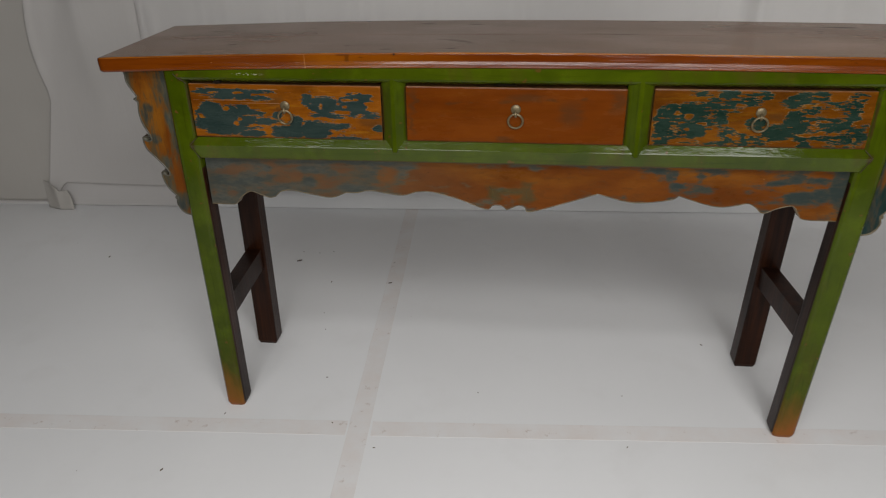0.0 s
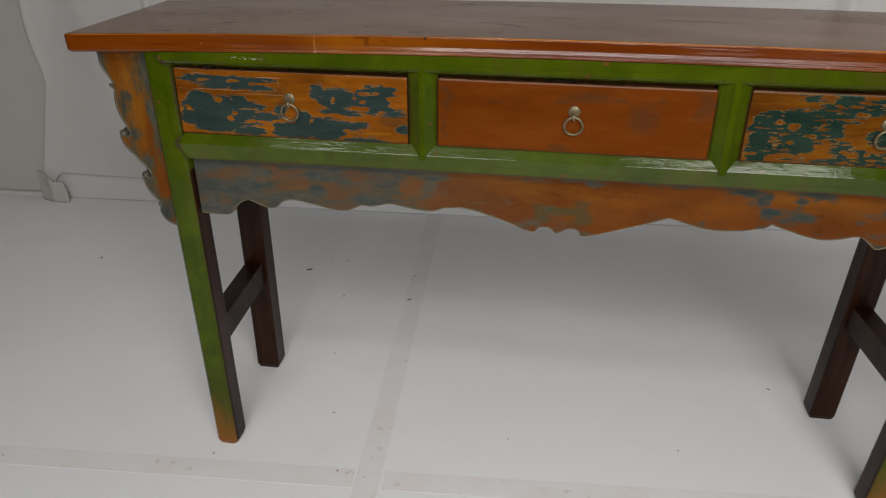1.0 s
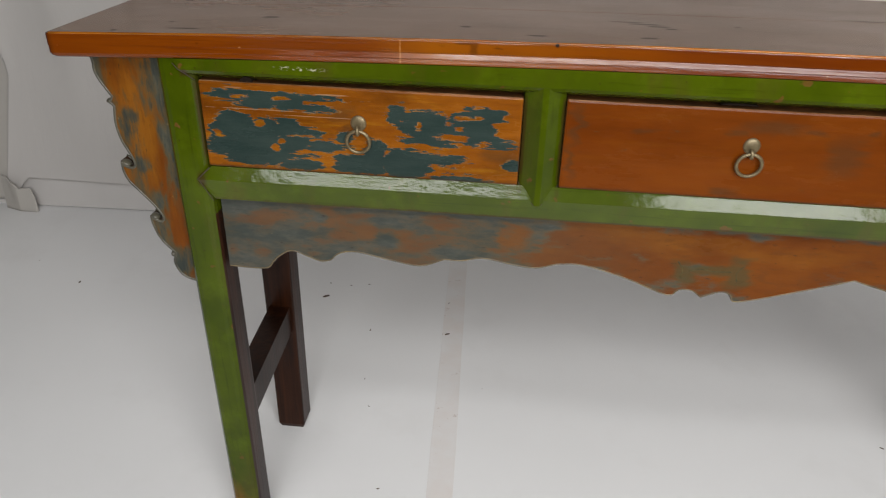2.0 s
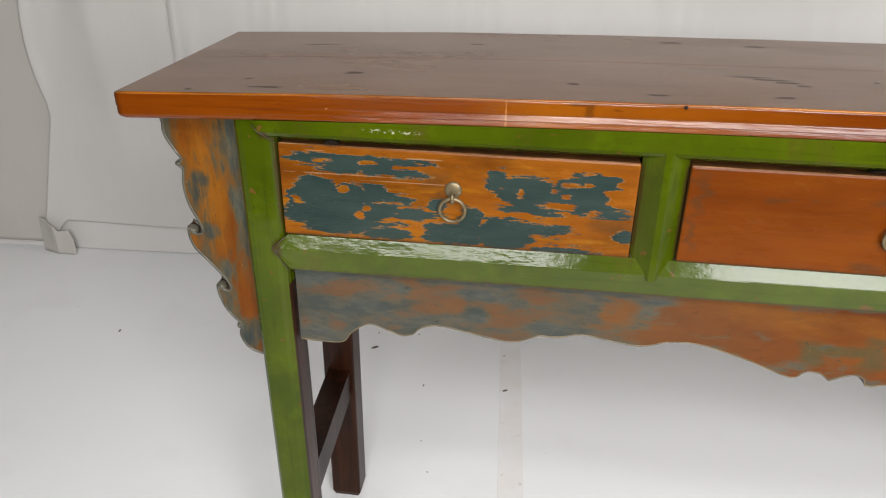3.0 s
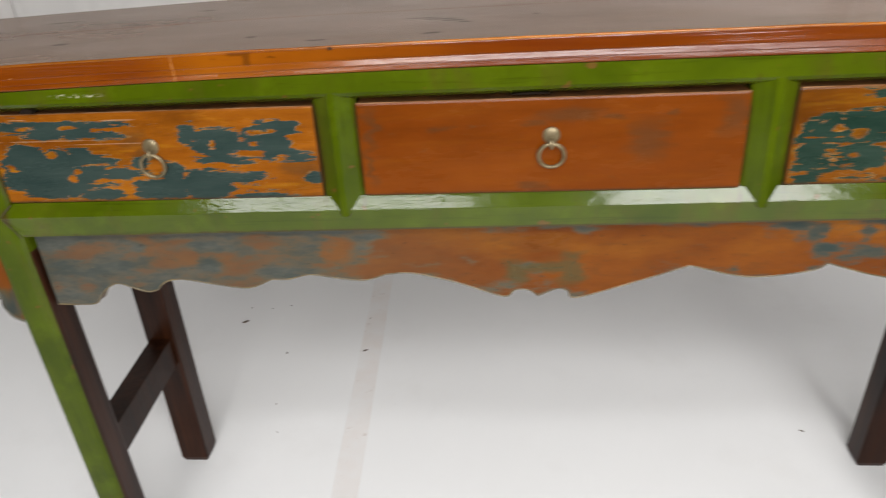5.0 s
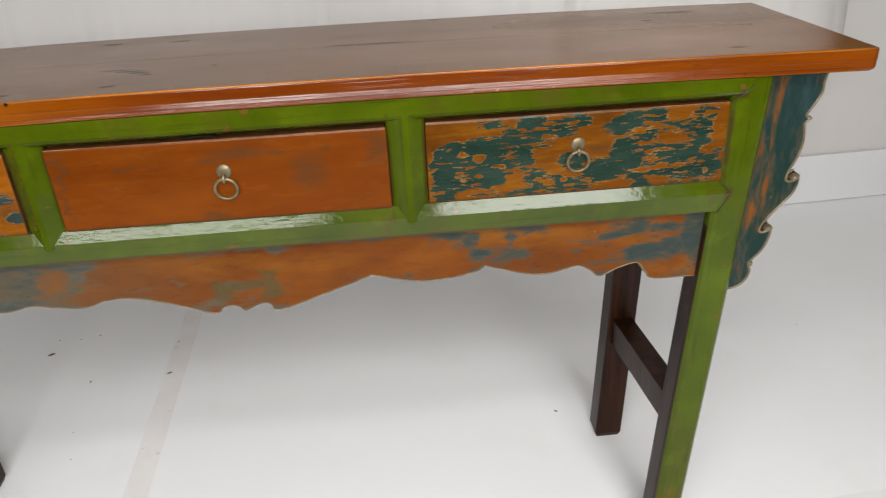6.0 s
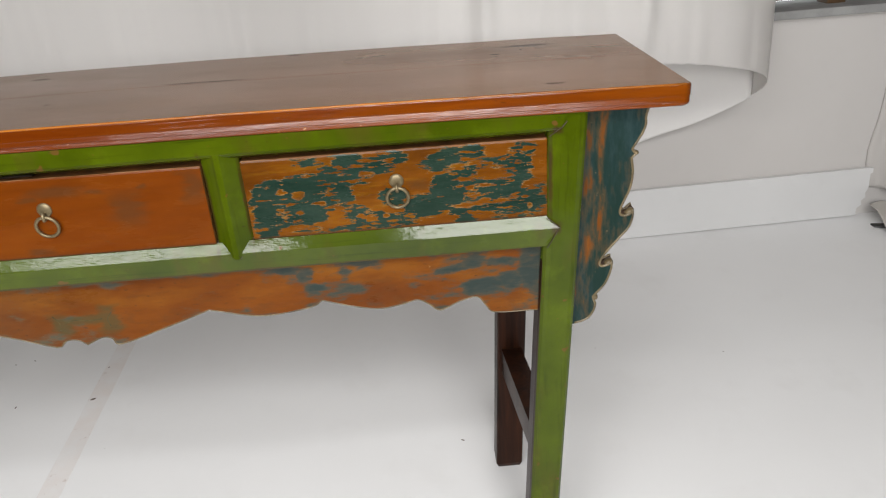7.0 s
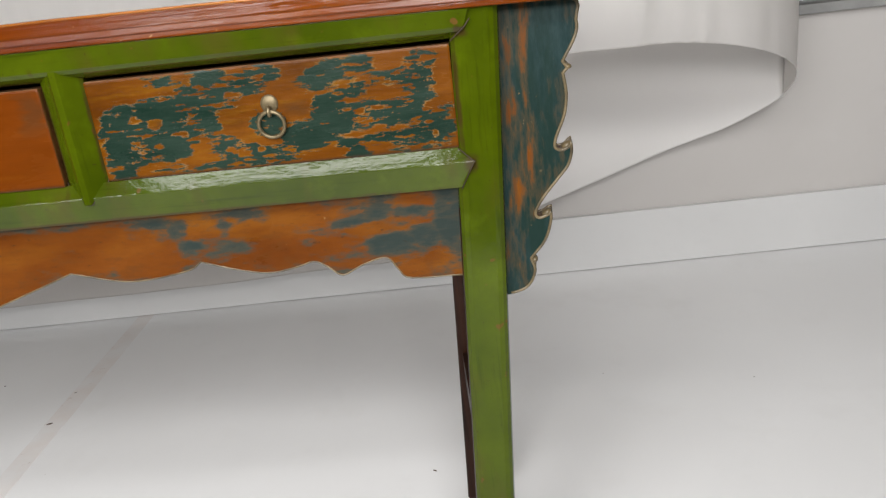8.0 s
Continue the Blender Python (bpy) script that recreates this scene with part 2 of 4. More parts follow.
def green_paint(name, upright):
    mat, n = material(name)
    drift = n.noise(7.0, 4, 0.6)
    streak = n.noise(14.0, 5, 0.6, n.stretch((1.0, 1.0, 0.3)))
    colour = n.mix(n.ramp(drift, (0.3, 0.0), (0.7, 1.0)), (0.0300, 0.0450, 0.0007), (0.0580, 0.0810, 0.0014))
    colour = n.mix(n.ramp(streak, (0.54, 0.0), (0.72, 0.75)), colour, (0.060, 0.048, 0.007))
    mottle = n.noise(24.0, 6, 0.66, n.stretch((0.7, 1.0, 0.7), (2, 5, 1)))
    colour = n.mix(n.ramp(mottle, (0.48, 0.0), (0.72, 0.4)), colour, (0.030, 0.048, 0.001))
    colour = n.mix(n.ramp(mottle, (0.30, 0.2), (0.46, 0.0)), colour, (0.120, 0.170, 0.004))
    chips = n.noise(55.0, 2, 0.5)
    colour = n.mix(n.ramp(chips, (0.70, 0.0), (0.74, 0.7)), colour, (0.12, 0.05, 0.015))
    # dark brush lines along the piece
    squash = (1.0, 1.0, 0.05) if upright else (0.05, 1.0, 1.0)
    brush = n.noise(170.0, 4, 0.62, n.stretch(squash, (5, 2, 1)))
    colour = n.mix(n.ramp(brush, (0.56, 0.0), (0.72, 0.5 if upright else 0.6)), colour, (0.020, 0.030, 0.001))
    speck = n.noise(240.0, 2, 0.5, n.stretch((1, 1, 1), (8, 1, 4)))
    colour = n.mix(n.ramp(speck, (0.72, 0.0), (0.77, 0.7)), colour, (0.030, 0.020, 0.008))
    # brown grime in the joints
    joints = [(s * 0.652, 0.682, 0.008, 0.012) for s in (-1, 1)] + [(s * 0.652, 0.820, 0.007, 0.006) for s in (-1, 1)]
    # the shade of the notch over the left drawer, painted in the same brown
    joints += [(-0.579, 0.812, 0.007, 0.004)]
    if not upright:
        joints += [(0.0, 0.8125, 0.66, 0.0032), (0.0, 0.7030, 0.66, 0.0022), (0.0, 0.6580, 0.66, 0.0022)]
    joints += [(c + d, 0.755, 0.0030, 0.066) for c in (-0.2335, 0.228) for d in (-0.0225, 0.0225)] + [(c, 0.755, 0.0030, 0.06) for c in (-0.6435, 0.6435)]
    grime = n.ramp(n.math("MULTIPLY_ADD", n.blobs(joints, n.noise(60.0, 5, 0.65), 1.6), 1.0, 0.5), (0.40, 0.0), (1.0, 0.8))
    colour = n.mix(grime, colour, (0.040, 0.022, 0.007))
    # broken pale flecks on the top rail
    spot = n.ramp(n.blobs([(-0.512, 0.8315, 0.034, 0.0028), (0.186, 0.742, 0.006, 0.006)], n.noise(90.0, 3, 0.6), 1.0), (0.0, 0.0), (0.4, 1.0))
    pale = n.math("MULTIPLY", spot, n.ramp(n.noise(330.0, 3, 0.6, n.stretch((0.6, 1, 1.3))), (0.54, 0.0), (0.62, 0.75)))
    colour = n.mix(pale, colour, (0.45, 0.42, 0.28))
    # the feet are rubbed through to orange wood
    rub = n.math("ADD", n.math("MULTIPLY", n.axis(2), 6.0), n.math("MULTIPLY", n.math("SUBTRACT", streak, 0.5), 2.2))
    colour = n.mix(n.ramp(rub, (0.20, 1.0), (1.05, 0.0)), colour, (0.21, 0.070, 0.012))
    height = n.math("ADD", n.noise(26.0, 4, 0.6, n.stretch((0.6, 1, 1))), n.math("MULTIPLY", n.noise(95.0, 3, 0.6, n.stretch((0.5, 1, 1))), 0.40))
    height = n.math("ADD", height, n.math("MULTIPLY", brush, 0.16))
    n.finish(colour, n.ramp(drift, (0.3, 0.085), (0.8, 0.15)), height, 0.24, 0.0026, 0.0, 0.0, 0.18 if upright else 0.30)
    return mat


GREEN = green_paint("green_lacquer", False)
GREEN_LEG = green_paint("green_lacquer_upright", True)
ORANGE_A, ORANGE_B = (0.133, 0.03496, 0.00228), (0.2394, 0.07448, 0.0038)
TEAL_A, TEAL_B = (0.014, 0.027, 0.024), (0.028, 0.043, 0.037)


def flaking_paint(name, patches, holes=(), low=ORANGE_A, high=ORANGE_B, flecks=0.0, coat=(TEAL_A, TEAL_B), stains=(), edging=0.5, scratches=(), calm=1.0):
    """Orange paint on which patches of a dark teal coat are left, with pale ragged edges. flecks: how many small chips the coat has."""
    mat, n = material(name)
    place = n.shaken((26.0, (0.5, 1, 1.4), 0.020, 0.006), (95.0, (0.4, 1, 1.3), 0.012, 0.004))
    fine = n.noise(150.0, 5, 0.68, n.stretch((0.30, 1, 1.5), (1.3, 0, 2.0)))
    streak = n.noise(34.0, 6, 0.68, n.stretch((0.14, 1, 2.6)))
    tone = n.noise(9.0, 6, 0.65, n.stretch((0.5, 1, 2.0)))
    inside = n.math("MULTIPLY_ADD", n.math("SUBTRACT", fine, 0.5), 0.0250, n.patches(patches, place) if patches else -0.03)
    inside = n.math("MULTIPLY_ADD", n.math("SUBTRACT", streak, 0.5), 0.0200, inside)
    if holes:
        gone = n.math("MULTIPLY_ADD", n.math("SUBTRACT", fine, 0.5), 0.0130, n.patches(holes, place))
        inside = n.math("MINIMUM", inside, n.math("MULTIPLY", gone, -1.0))
    if flecks:
        chip = n.noise(105.0, 4, 0.62, n.stretch((0.36, 1, 1.5), (6, 0, 3)))
        where = n.noise(14.0, 2, 0.5, n.stretch((0.8, 1, 1.4), (2, 0, 8)))
        chip = n.math("SUBTRACT", n.math("MULTIPLY_ADD", where, 0.35, chip), 0.82 - flecks)
        inside = n.math("MINIMUM", inside, n.math("MULTIPLY", chip, -0.05))
    level = n.math("MULTIPLY_ADD", inside, 100.0, 0.5)
    mask = n.ramp(level, (0.46, 0.0), (0.54, 1.0))
    rim = n.ramp(level, (0.40, 0.0), (0.45, 1.0), (0.49, 1.0), (0.53, 0.0))
    orange = n.mix(n.ramp(tone, (0.34, 0.0), (0.66, 1.0)), low, high)
    orange = n.mix(n.ramp(streak, (0.50, 0.0), (0.70, 0.55 * calm)), orange, [0.55 * c for c in low])
    gold = n.noise(30.0, 4, 0.6, n.stretch((0.3, 1, 2), (5, 0, 1)))
    orange = n.mix(n.ramp(gold, (0.54, 0.0), (0.70, 0.7 * calm)), orange, (high[0] * 1.15, high[1] * 1.5, high[2] * 1.5))
    smudge = n.noise(6.0, 5, 0.62, n.stretch((0.8, 1, 1.6), (2, 0, 4)))
    orange = n.mix(n.ramp(smudge, (0.50, 0.0), (0.72, 0.8 * calm)), orange, [0.42 * c for c in low])
    # hair cracks and dark specks along the grain
    crack = n.noise(120.0, 3, 0.6, n.stretch((0.06, 1, 1.6), (8, 0, 3)))
    orange = n.mix(n.ramp(crack, (0.66, 0.0), (0.72, 0.75 * calm)), orange, (0.045, 0.018, 0.006))
    trace = n.noise(64.0, 5, 0.7, n.stretch((0.30, 1, 1.4), (4, 0, 5)))
    orange = n.mix(n.ramp(trace, (0.63, 0.0), (0.68, 0.6)), orange, [1.2 * c for c in coat[1]])
    if stains:
        dirt = n.ramp(n.math("MULTIPLY_ADD", n.blobs(stains, tone, 1.2, 2, 0.004), 1.0, 0.5), (0.0, 0.0), (1.2, 0.5))
        orange = n.mix(dirt, orange, (0.050, 0.026, 0.010))
    teal = n.mix(n.ramp(n.noise(20.0, 5, 0.65, n.stretch((0.4, 1, 2))), (0.35, 0.0), (0.7, 1.0)), *coat)
    colour = n.mix(mask, orange, teal)
    colour = n.mix(n.math("MULTIPLY", rim, n.ramp(n.noise(50.0, 4, 0.6), (0.44, 0.0), (0.58, edging))), colour, (0.36, 0.21, 0.065))
    if scratches:
        line = n.ramp(n.math("MULTIPLY_ADD", n.blobs(scratches, fine, 2.0), 1.0, 0.5), (0.42, 0.0), (0.66, 0.42))
        colour = n.mix(line, colour, (0.36, 0.22, 0.12))
    # the lower edge of the front is dark brown, with an uneven border
    edge = n.math("MULTIPLY_ADD", n.math("SUBTRACT", fine, 0.5), 0.006, n.math("ADD", n.axis(2), 0.0545))
    colour = n.mix(n.ramp(n.math("MULTIPLY", edge, 100.0), (0.05, 0.75), (0.42, 0.0)), colour, (0.035, 0.017, 0.006))
    height = n.math("ADD", n.math("MULTIPLY", mask, 0.8), n.math("ADD", n.math("MULTIPLY", fine, 0.45), n.math("MULTIPLY", streak, 0.55)))
    n.finish(colour, n.ramp(tone, (0.3, 0.20), (0.7, 0.32)), height, 0.42, 0.0016, 0.0, 0.0, n.ramp(mask, (0.0, 0.15), (1.0, 0.23)))
    return mat


# patches of the old coat, in metres from a drawer's centre
TEAL_LEFT_END = [
    (-0.148, 0.038, 0.0301, 0.0095), (-0.1162, 0.0342, 0.0308, 0.0109), (-0.0874, 0.0338, 0.0231, 0.0119), (-0.059, 0.0378, 0.0278, 0.0034), (-0.0535, 0.0271, 0.0242, 0.0058),
    (-0.1515, -0.0089, 0.0298, 0.0277), (-0.1172, -0.0187, 0.0353, 0.0316), (-0.1561, -0.0269, 0.0333, 0.0135), (-0.0868, -0.0097, 0.0271, 0.0231), (-0.0683, -0.0032, 0.0202, 0.0068),
    (-0.1297, -0.0389, 0.0377, 0.0132), (-0.0934, -0.0345, 0.0354, 0.006), (-0.0762, -0.0453, 0.0276, 0.0083), (-0.0447, -0.0216, 0.0269, 0.008), (-0.0417, -0.0255, 0.0158, 0.0051),
]
TEAL_LEFT_MID = [
    (0.0024, -0.0401, 0.0398, 0.0148), (0.0198, -0.0229, 0.015, 0.0159), (0.0581, -0.0352, 0.0334, 0.0201), (0.1003, -0.0275, 0.0314, 0.0082), (0.0855, -0.0056, 0.0324, 0.0077),
    (0.0442, 0.0251, 0.0116, 0.0131), (0.0715, 0.0226, 0.0358, 0.009), (0.0672, 0.0139, 0.026, 0.0081), (0.0843, 0.0119, 0.032, 0.0187), (0.1318, 0.0138, 0.0313, 0.0215),
    (0.142, 0.0291, 0.0276, 0.0125), (0.1556, 0.0339, 0.0146, 0.0058), (0.1491, 0.0052, 0.0161, 0.0102), (0.1683, -0.0039, 0.0146, 0.0055), (0.1156, -0.0513, 0.0274, 0.0059),
    (0.1826, -0.0301, 0.0103, 0.006), (-0.0169, -0.0082, 0.0096, 0.0092),
]
HOLES_LEFT = [
    (-0.1445, 0.0369, 0.0093, 0.0021), (-0.0968, 0.036, 0.0091, 0.0029), (-0.1231, 0.0047, 0.0063, 0.0042), (-0.0989, -0.0171, 0.0042, 0.0035), (-0.1055, -0.0249, 0.0053, 0.0041),
    (-0.0761, -0.0082, 0.0122, 0.0014), (0.0721, 0.0129, 0.0034, 0.0048), (0.1249, 0.025, 0.0116, 0.0024), (0.1064, 0.0176, 0.0045, 0.0021), (0.1184, 0.011, 0.0061, 0.0024),
    (0.141, 0.0263, 0.0030, 0.0018), (0.1078, 0.0006, 0.0179, 0.0038), (-0.1714, -0.0106, 0.0062, 0.0041), (0.0713, -0.0135, 0.0044, 0.0022), (0.1399, 0.039, 0.0042, 0.0013),
    (0.1119, 0.0339, 0.0070, 0.0020),
]
TEAL_RIGHT_NEAR = [
    (-0.1624, -0.0106, 0.0274, 0.037), (-0.118, -0.0004, 0.0373, 0.0329), (-0.0907, 0.0118, 0.017, 0.0269), (-0.1726, -0.0392, 0.0175, 0.0174), (-0.1174, -0.0303, 0.0205, 0.0089),
    (-0.0603, 0.0448, 0.0228, 0.0095), (-0.0604, 0.0258, 0.0324, 0.0163), (-0.0237, 0.0356, 0.026, 0.0119), (-0.0054, 0.044, 0.0172, 0.0106), (-0.0724, 0.0017, 0.0145, 0.0148),
    (-0.1085, 0.0455, 0.0185, 0.0053), (-0.0577, -0.0287, 0.0166, 0.0102), (-0.0352, -0.0388, 0.0244, 0.0122), (-0.0097, -0.0444, 0.0263, 0.0103), (-0.0059, -0.008, 0.0177, 0.0152),
    (-0.0575, -0.0478, 0.0187, 0.0065), (-0.1215, -0.0473, 0.0207, 0.0039), (-0.0871, -0.0496, 0.0181, 0.0029),
]
TEAL_RIGHT_FAR = [
    (0.0617, 0.0327, 0.0302, 0.014), (0.0836, 0.0411, 0.0331, 0.0112), (0.0978, 0.0461, 0.0214, 0.0079), (0.0872, 0.0196, 0.0207, 0.0102), (0.0702, -0.0002, 0.0288, 0.0197),
    (0.1002, -0.0123, 0.0333, 0.0183), (0.1386, -0.0169, 0.0503, 0.0143), (0.1464, 0.0282, 0.027, 0.0131), (0.1631, 0.0418, 0.0183, 0.0111), (0.1593, 0.0178, 0.0173, 0.0276),
    (0.128, 0.0271, 0.0215, 0.0101), (0.0373, -0.0245, 0.0343, 0.0164), (0.0629, -0.0203, 0.0335, 0.0157), (0.0848, -0.0357, 0.021, 0.0095), (0.1402, -0.0344, 0.0469, 0.0089),
    (0.0197, -0.038, 0.0249, 0.007), (0.0853, -0.0492, 0.0109, 0.0109), (0.1759, -0.0271, 0.0151, 0.0201), (0.1446, -0.0436, 0.021, 0.0067), (0.1457, -0.0023, 0.0243, 0.0116),
]
HOLES_RIGHT_NEAR = [
    (-0.1291, 0.0018, 0.0080, 0.0065), (-0.1509, 0.0093, 0.0057, 0.0034), (-0.1306, -0.0225, 0.0051, 0.0034), (-0.146, -0.0186, 0.0044, 0.0020), (-0.1589, -0.0195, 0.0020, 0.0018),
    (-0.149, -0.0266, 0.0038, 0.0018), (-0.103, -0.0091, 0.0076, 0.0027), (-0.0686, 0.0255, 0.0041, 0.0017), (-0.0535, 0.0353, 0.0095, 0.0019), (-0.0377, 0.0254, 0.0096, 0.0030),
    (-0.0495, -0.0319, 0.0042, 0.0031), (-0.0179, -0.0356, 0.0041, 0.0036),
]
HOLES_RIGHT_FAR = [
    (0.1273, 0.0399, 0.0156, 0.0071), (0.0787, 0.0262, 0.0107, 0.0037), (0.0992, 0.0271, 0.0153, 0.0028), (0.1179, 0.0129, 0.0158, 0.0058), (0.0871, 0.0069, 0.0103, 0.0028),
    (0.1367, 0.0062, 0.0144, 0.0028), (0.1379, 0.0164, 0.0096, 0.0023), (0.0931, -0.0057, 0.0046, 0.0040), (0.0816, -0.0022, 0.0046, 0.0021), (0.1097, -0.0047, 0.0082, 0.0029),
    (0.0827, -0.0292, 0.0138, 0.0037), (0.1065, -0.0239, 0.0078, 0.0034), (0.1358, -0.0256, 0.0122, 0.0025), (0.1845, 0.0231, 0.0085, 0.0067), (0.1768, 0.0109, 0.0091, 0.0028),
    (0.1722, -0.0051, 0.0116, 0.0045), (0.1708, -0.0356, 0.0044, 0.0030), (0.1658, -0.0237, 0.0046, 0.0024),
]
DRAWER_PAINT = [
    flaking_paint("flaking_orange_paint_a", TEAL_LEFT_END + TEAL_LEFT_MID, HOLES_LEFT, edging=0.35, scratches=[(-0.120, 0.0215, 0.060, 0.0006), (-0.045, 0.0165, 0.045, 0.0005), (-0.150, 0.047, 0.012, 0.0006), (-0.030, 0.044, 0.022, 0.0008)],
                  stains=[(-0.020, 0.020, 0.014, 0.010), (-0.012, 0.004, 0.010, 0.006), (0.168, -0.020, 0.018, 0.008)]),
    flaking_paint("worn_orange_paint", (), (), (0.104, 0.0208, 0.0007), (0.142, 0.0325, 0.0012), 0.0, ((0.050, 0.026, 0.010), (0.060, 0.036, 0.017)),
                  ((0.105, 0.004, 0.018, 0.020), (0.02, 0.034, 0.03, 0.006), (0.192, 0.03, 0.012, 0.02), (-0.015, -0.046, 0.012, 0.004), (-0.194, 0.022, 0.006, 0.022), (-0.196, -0.020, 0.004, 0.018),
                   (-0.015, 0.026, 0.010, 0.004), (0.070, 0.031, 0.012, 0.003), (0.126, 0.034, 0.007, 0.003), (-0.116, 0.022, 0.010, 0.003)), 0.0, calm=0.4),
    flaking_paint("flaking_orange_paint_b", TEAL_RIGHT_NEAR + TEAL_RIGHT_FAR, HOLES_RIGHT_NEAR + HOLES_RIGHT_FAR, (0.088, 0.0245, 0.0013), (0.156, 0.0500, 0.0026), 0.070, coat=((0.006, 0.019, 0.012), (0.018, 0.036, 0.025)),
                  stains=[(-0.129, 0.002, 0.0042, 0.0036), (0.030, 0.004, 0.012, 0.006)], edging=0.4),
]


def rubbed_paint(name, spread, along=0, worn=(), kept=(), upright=False, under=((0.049, 0.053, 0.046), (0.075, 0.076, 0.064)), dark=(0.032, 0.040, 0.035), halo=(0.088, 0.062, 0.032), gold=(0.19, 0.068, 0.006), depth=0.17):
    """Blue-grey paint rubbed through to orange. spread says how far, from one end (0) to the other (1) of the piece along an axis; worn lists ovals
    where the orange shows, kept those where the paint is left."""
    mat, n = material(name)
    squash = (2.2, 1.0, 0.5) if upright else (0.5, 1.0, 1.5)
    cloud = n.noise(22.0, 7, 0.64, n.stretch(squash), 0.4)
    fine = n.noise(80.0, 5, 0.66, n.stretch(squash, (3, 0, 1)))
    place = n.shaken((20.0, squash, 0.006, 0.020), (70.0, squash, 0.003, 0.008)) if upright else n.shaken((20.0, squash, 0.024, 0.008), (70.0, squash, 0.010, 0.004))
    first, last = ((-0.65, 0.65), None, (0.50, 0.84))[along]
    way = n.math("DIVIDE", n.math("SUBTRACT", n.axis(along), first), last - first)
    level = n.math("MULTIPLY_ADD", n.math("SUBTRACT", fine, 0.5), 0.60, n.math("MULTIPLY_ADD", n.math("SUBTRACT", cloud, 0.5), 0.85, 0.5))
    level = n.math("ADD", level, n.math("SUBTRACT", n.ramp(way, *spread), 0.5))
    if worn:
        level = n.math("MULTIPLY_ADD", n.ramp(n.math("MULTIPLY_ADD", n.patches(worn, place), 50.0, 0.5), (0.25, 0.0), (0.85, 1.0)), depth, level)
    if kept:
        level = n.math("MULTIPLY_ADD", n.ramp(n.math("MULTIPLY_ADD", n.patches(kept, place), 60.0, 0.5), (0.25, 0.0), (0.75, 1.0)), -0.20, level)
    mask = n.ramp(level, (0.425, 0.0), (0.505, 0.55), (0.59, 1.0))
    warm = n.ramp(level, (0.28, 0.0), (0.47, 0.85))
    tone = n.noise(13.0, 6, 0.65, n.stretch(squash, (4, 0, 2)))
    orange = n.mix(n.ramp(tone, (0.34, 0.0), (0.66, 1.0)), (0.092, 0.0228, 0.0019), (0.146, 0.0410, 0.0030))
    orange = n.mix(n.ramp(n.noise(9.0, 4, 0.6, n.stretch(squash, (1, 0, 6))), (0.50, 0.0), (0.68, 0.7)), orange, gold)
    orange = n.mix(n.ramp(fine, (0.52, 0.0), (0.68, 0.6)), orange, (0.095, 0.032, 0.006))
    blue = n.mix(n.ramp(fine, (0.38, 0.0), (0.65, 1.0)), *under)
    blue = n.mix(n.ramp(tone, (0.46, 0.0), (0.64, 0.85)), blue, dark)
    if along == 0:
        mask = n.math("MULTIPLY", mask, n.ramp(way, (0.0, 0.42), (0.25, 0.50), (0.48, 1.0)))
        # the coat is darker towards the right; the left's grey holds some painted sheen
        thick = n.ramp(way, (0.40, 0.0), (0.70, 1.0))
        blue = n.mix(n.math("MULTIPLY", thick, 0.85), blue, (0.020, 0.031, 0.028))
        warm = n.math("MULTIPLY", warm, n.math("MULTIPLY_ADD", thick, -0.55, n.ramp(way, (0.05, 0.45), (0.40, 1.0))))
    blue = n.mix(warm, blue, halo)
    colour = n.mix(mask, blue, orange)
    if along == 0:
        # old green paint left round the carved motif
        old = n.ramp(n.math("MULTIPLY_ADD", n.blobs([(-0.042, 0.586, 0.016, 0.020), (0.026, 0.586, 0.015, 0.019), (-0.008, 0.592, 0.045, 0.008)], cloud, 2.6, 2, 0.003), 1.0, 0.5), (0.25, 0.0), (0.9, 0.75))
        colour = n.mix(old, colour, (0.055, 0.047, 0.018))
    wear = n.noise(110.0, 4, 0.65)
    colour = n.mix(n.ramp(wear, (0.69, 0.0), (0.75, 0.5)), colour, (0.30, 0.20, 0.09))
    scuff = n.noise(150.0, 3, 0.6, n.stretch(squash, (7, 0, 3)))
    colour = n.mix(n.ramp(scuff, (0.66, 0.0), (0.74, 0.6)), colour, (0.030, 0.018, 0.010))
    n.finish(colour, n.ramp(tone, (0.3, 0.26), (0.7, 0.42)), n.math("ADD", n.math("MULTIPLY", cloud, 0.6), n.math("MULTIPLY", wear, 0.5)), 0.3, 0.0018, 0.0, 0.0, 0.14)
    return mat


# where the apron's paint is rubbed off and where it is left, in x and z
APRON_ORANGE_LEFT = [
    (-0.586, 0.625, 0.0271, 0.0097), (-0.632, 0.574, 0.0068, 0.014), (-0.591, 0.573, 0.0116, 0.0143), (-0.497, 0.629, 0.0113, 0.0125), (-0.472, 0.629, 0.0194, 0.0106),
    (-0.479, 0.607, 0.0197, 0.0093), (-0.448, 0.616, 0.0145, 0.0188), (-0.379, 0.607, 0.0304, 0.0149), (-0.353, 0.635, 0.0284, 0.0107), (-0.259, 0.623, 0.0228, 0.02),
]
APRON_BLUE_LEFT = [
    (-0.507, 0.628, 0.008, 0.0046), (-0.469, 0.629, 0.0063, 0.0034), (-0.438, 0.628, 0.0241, 0.0064), (-0.421, 0.604, 0.0144, 0.0085),
]
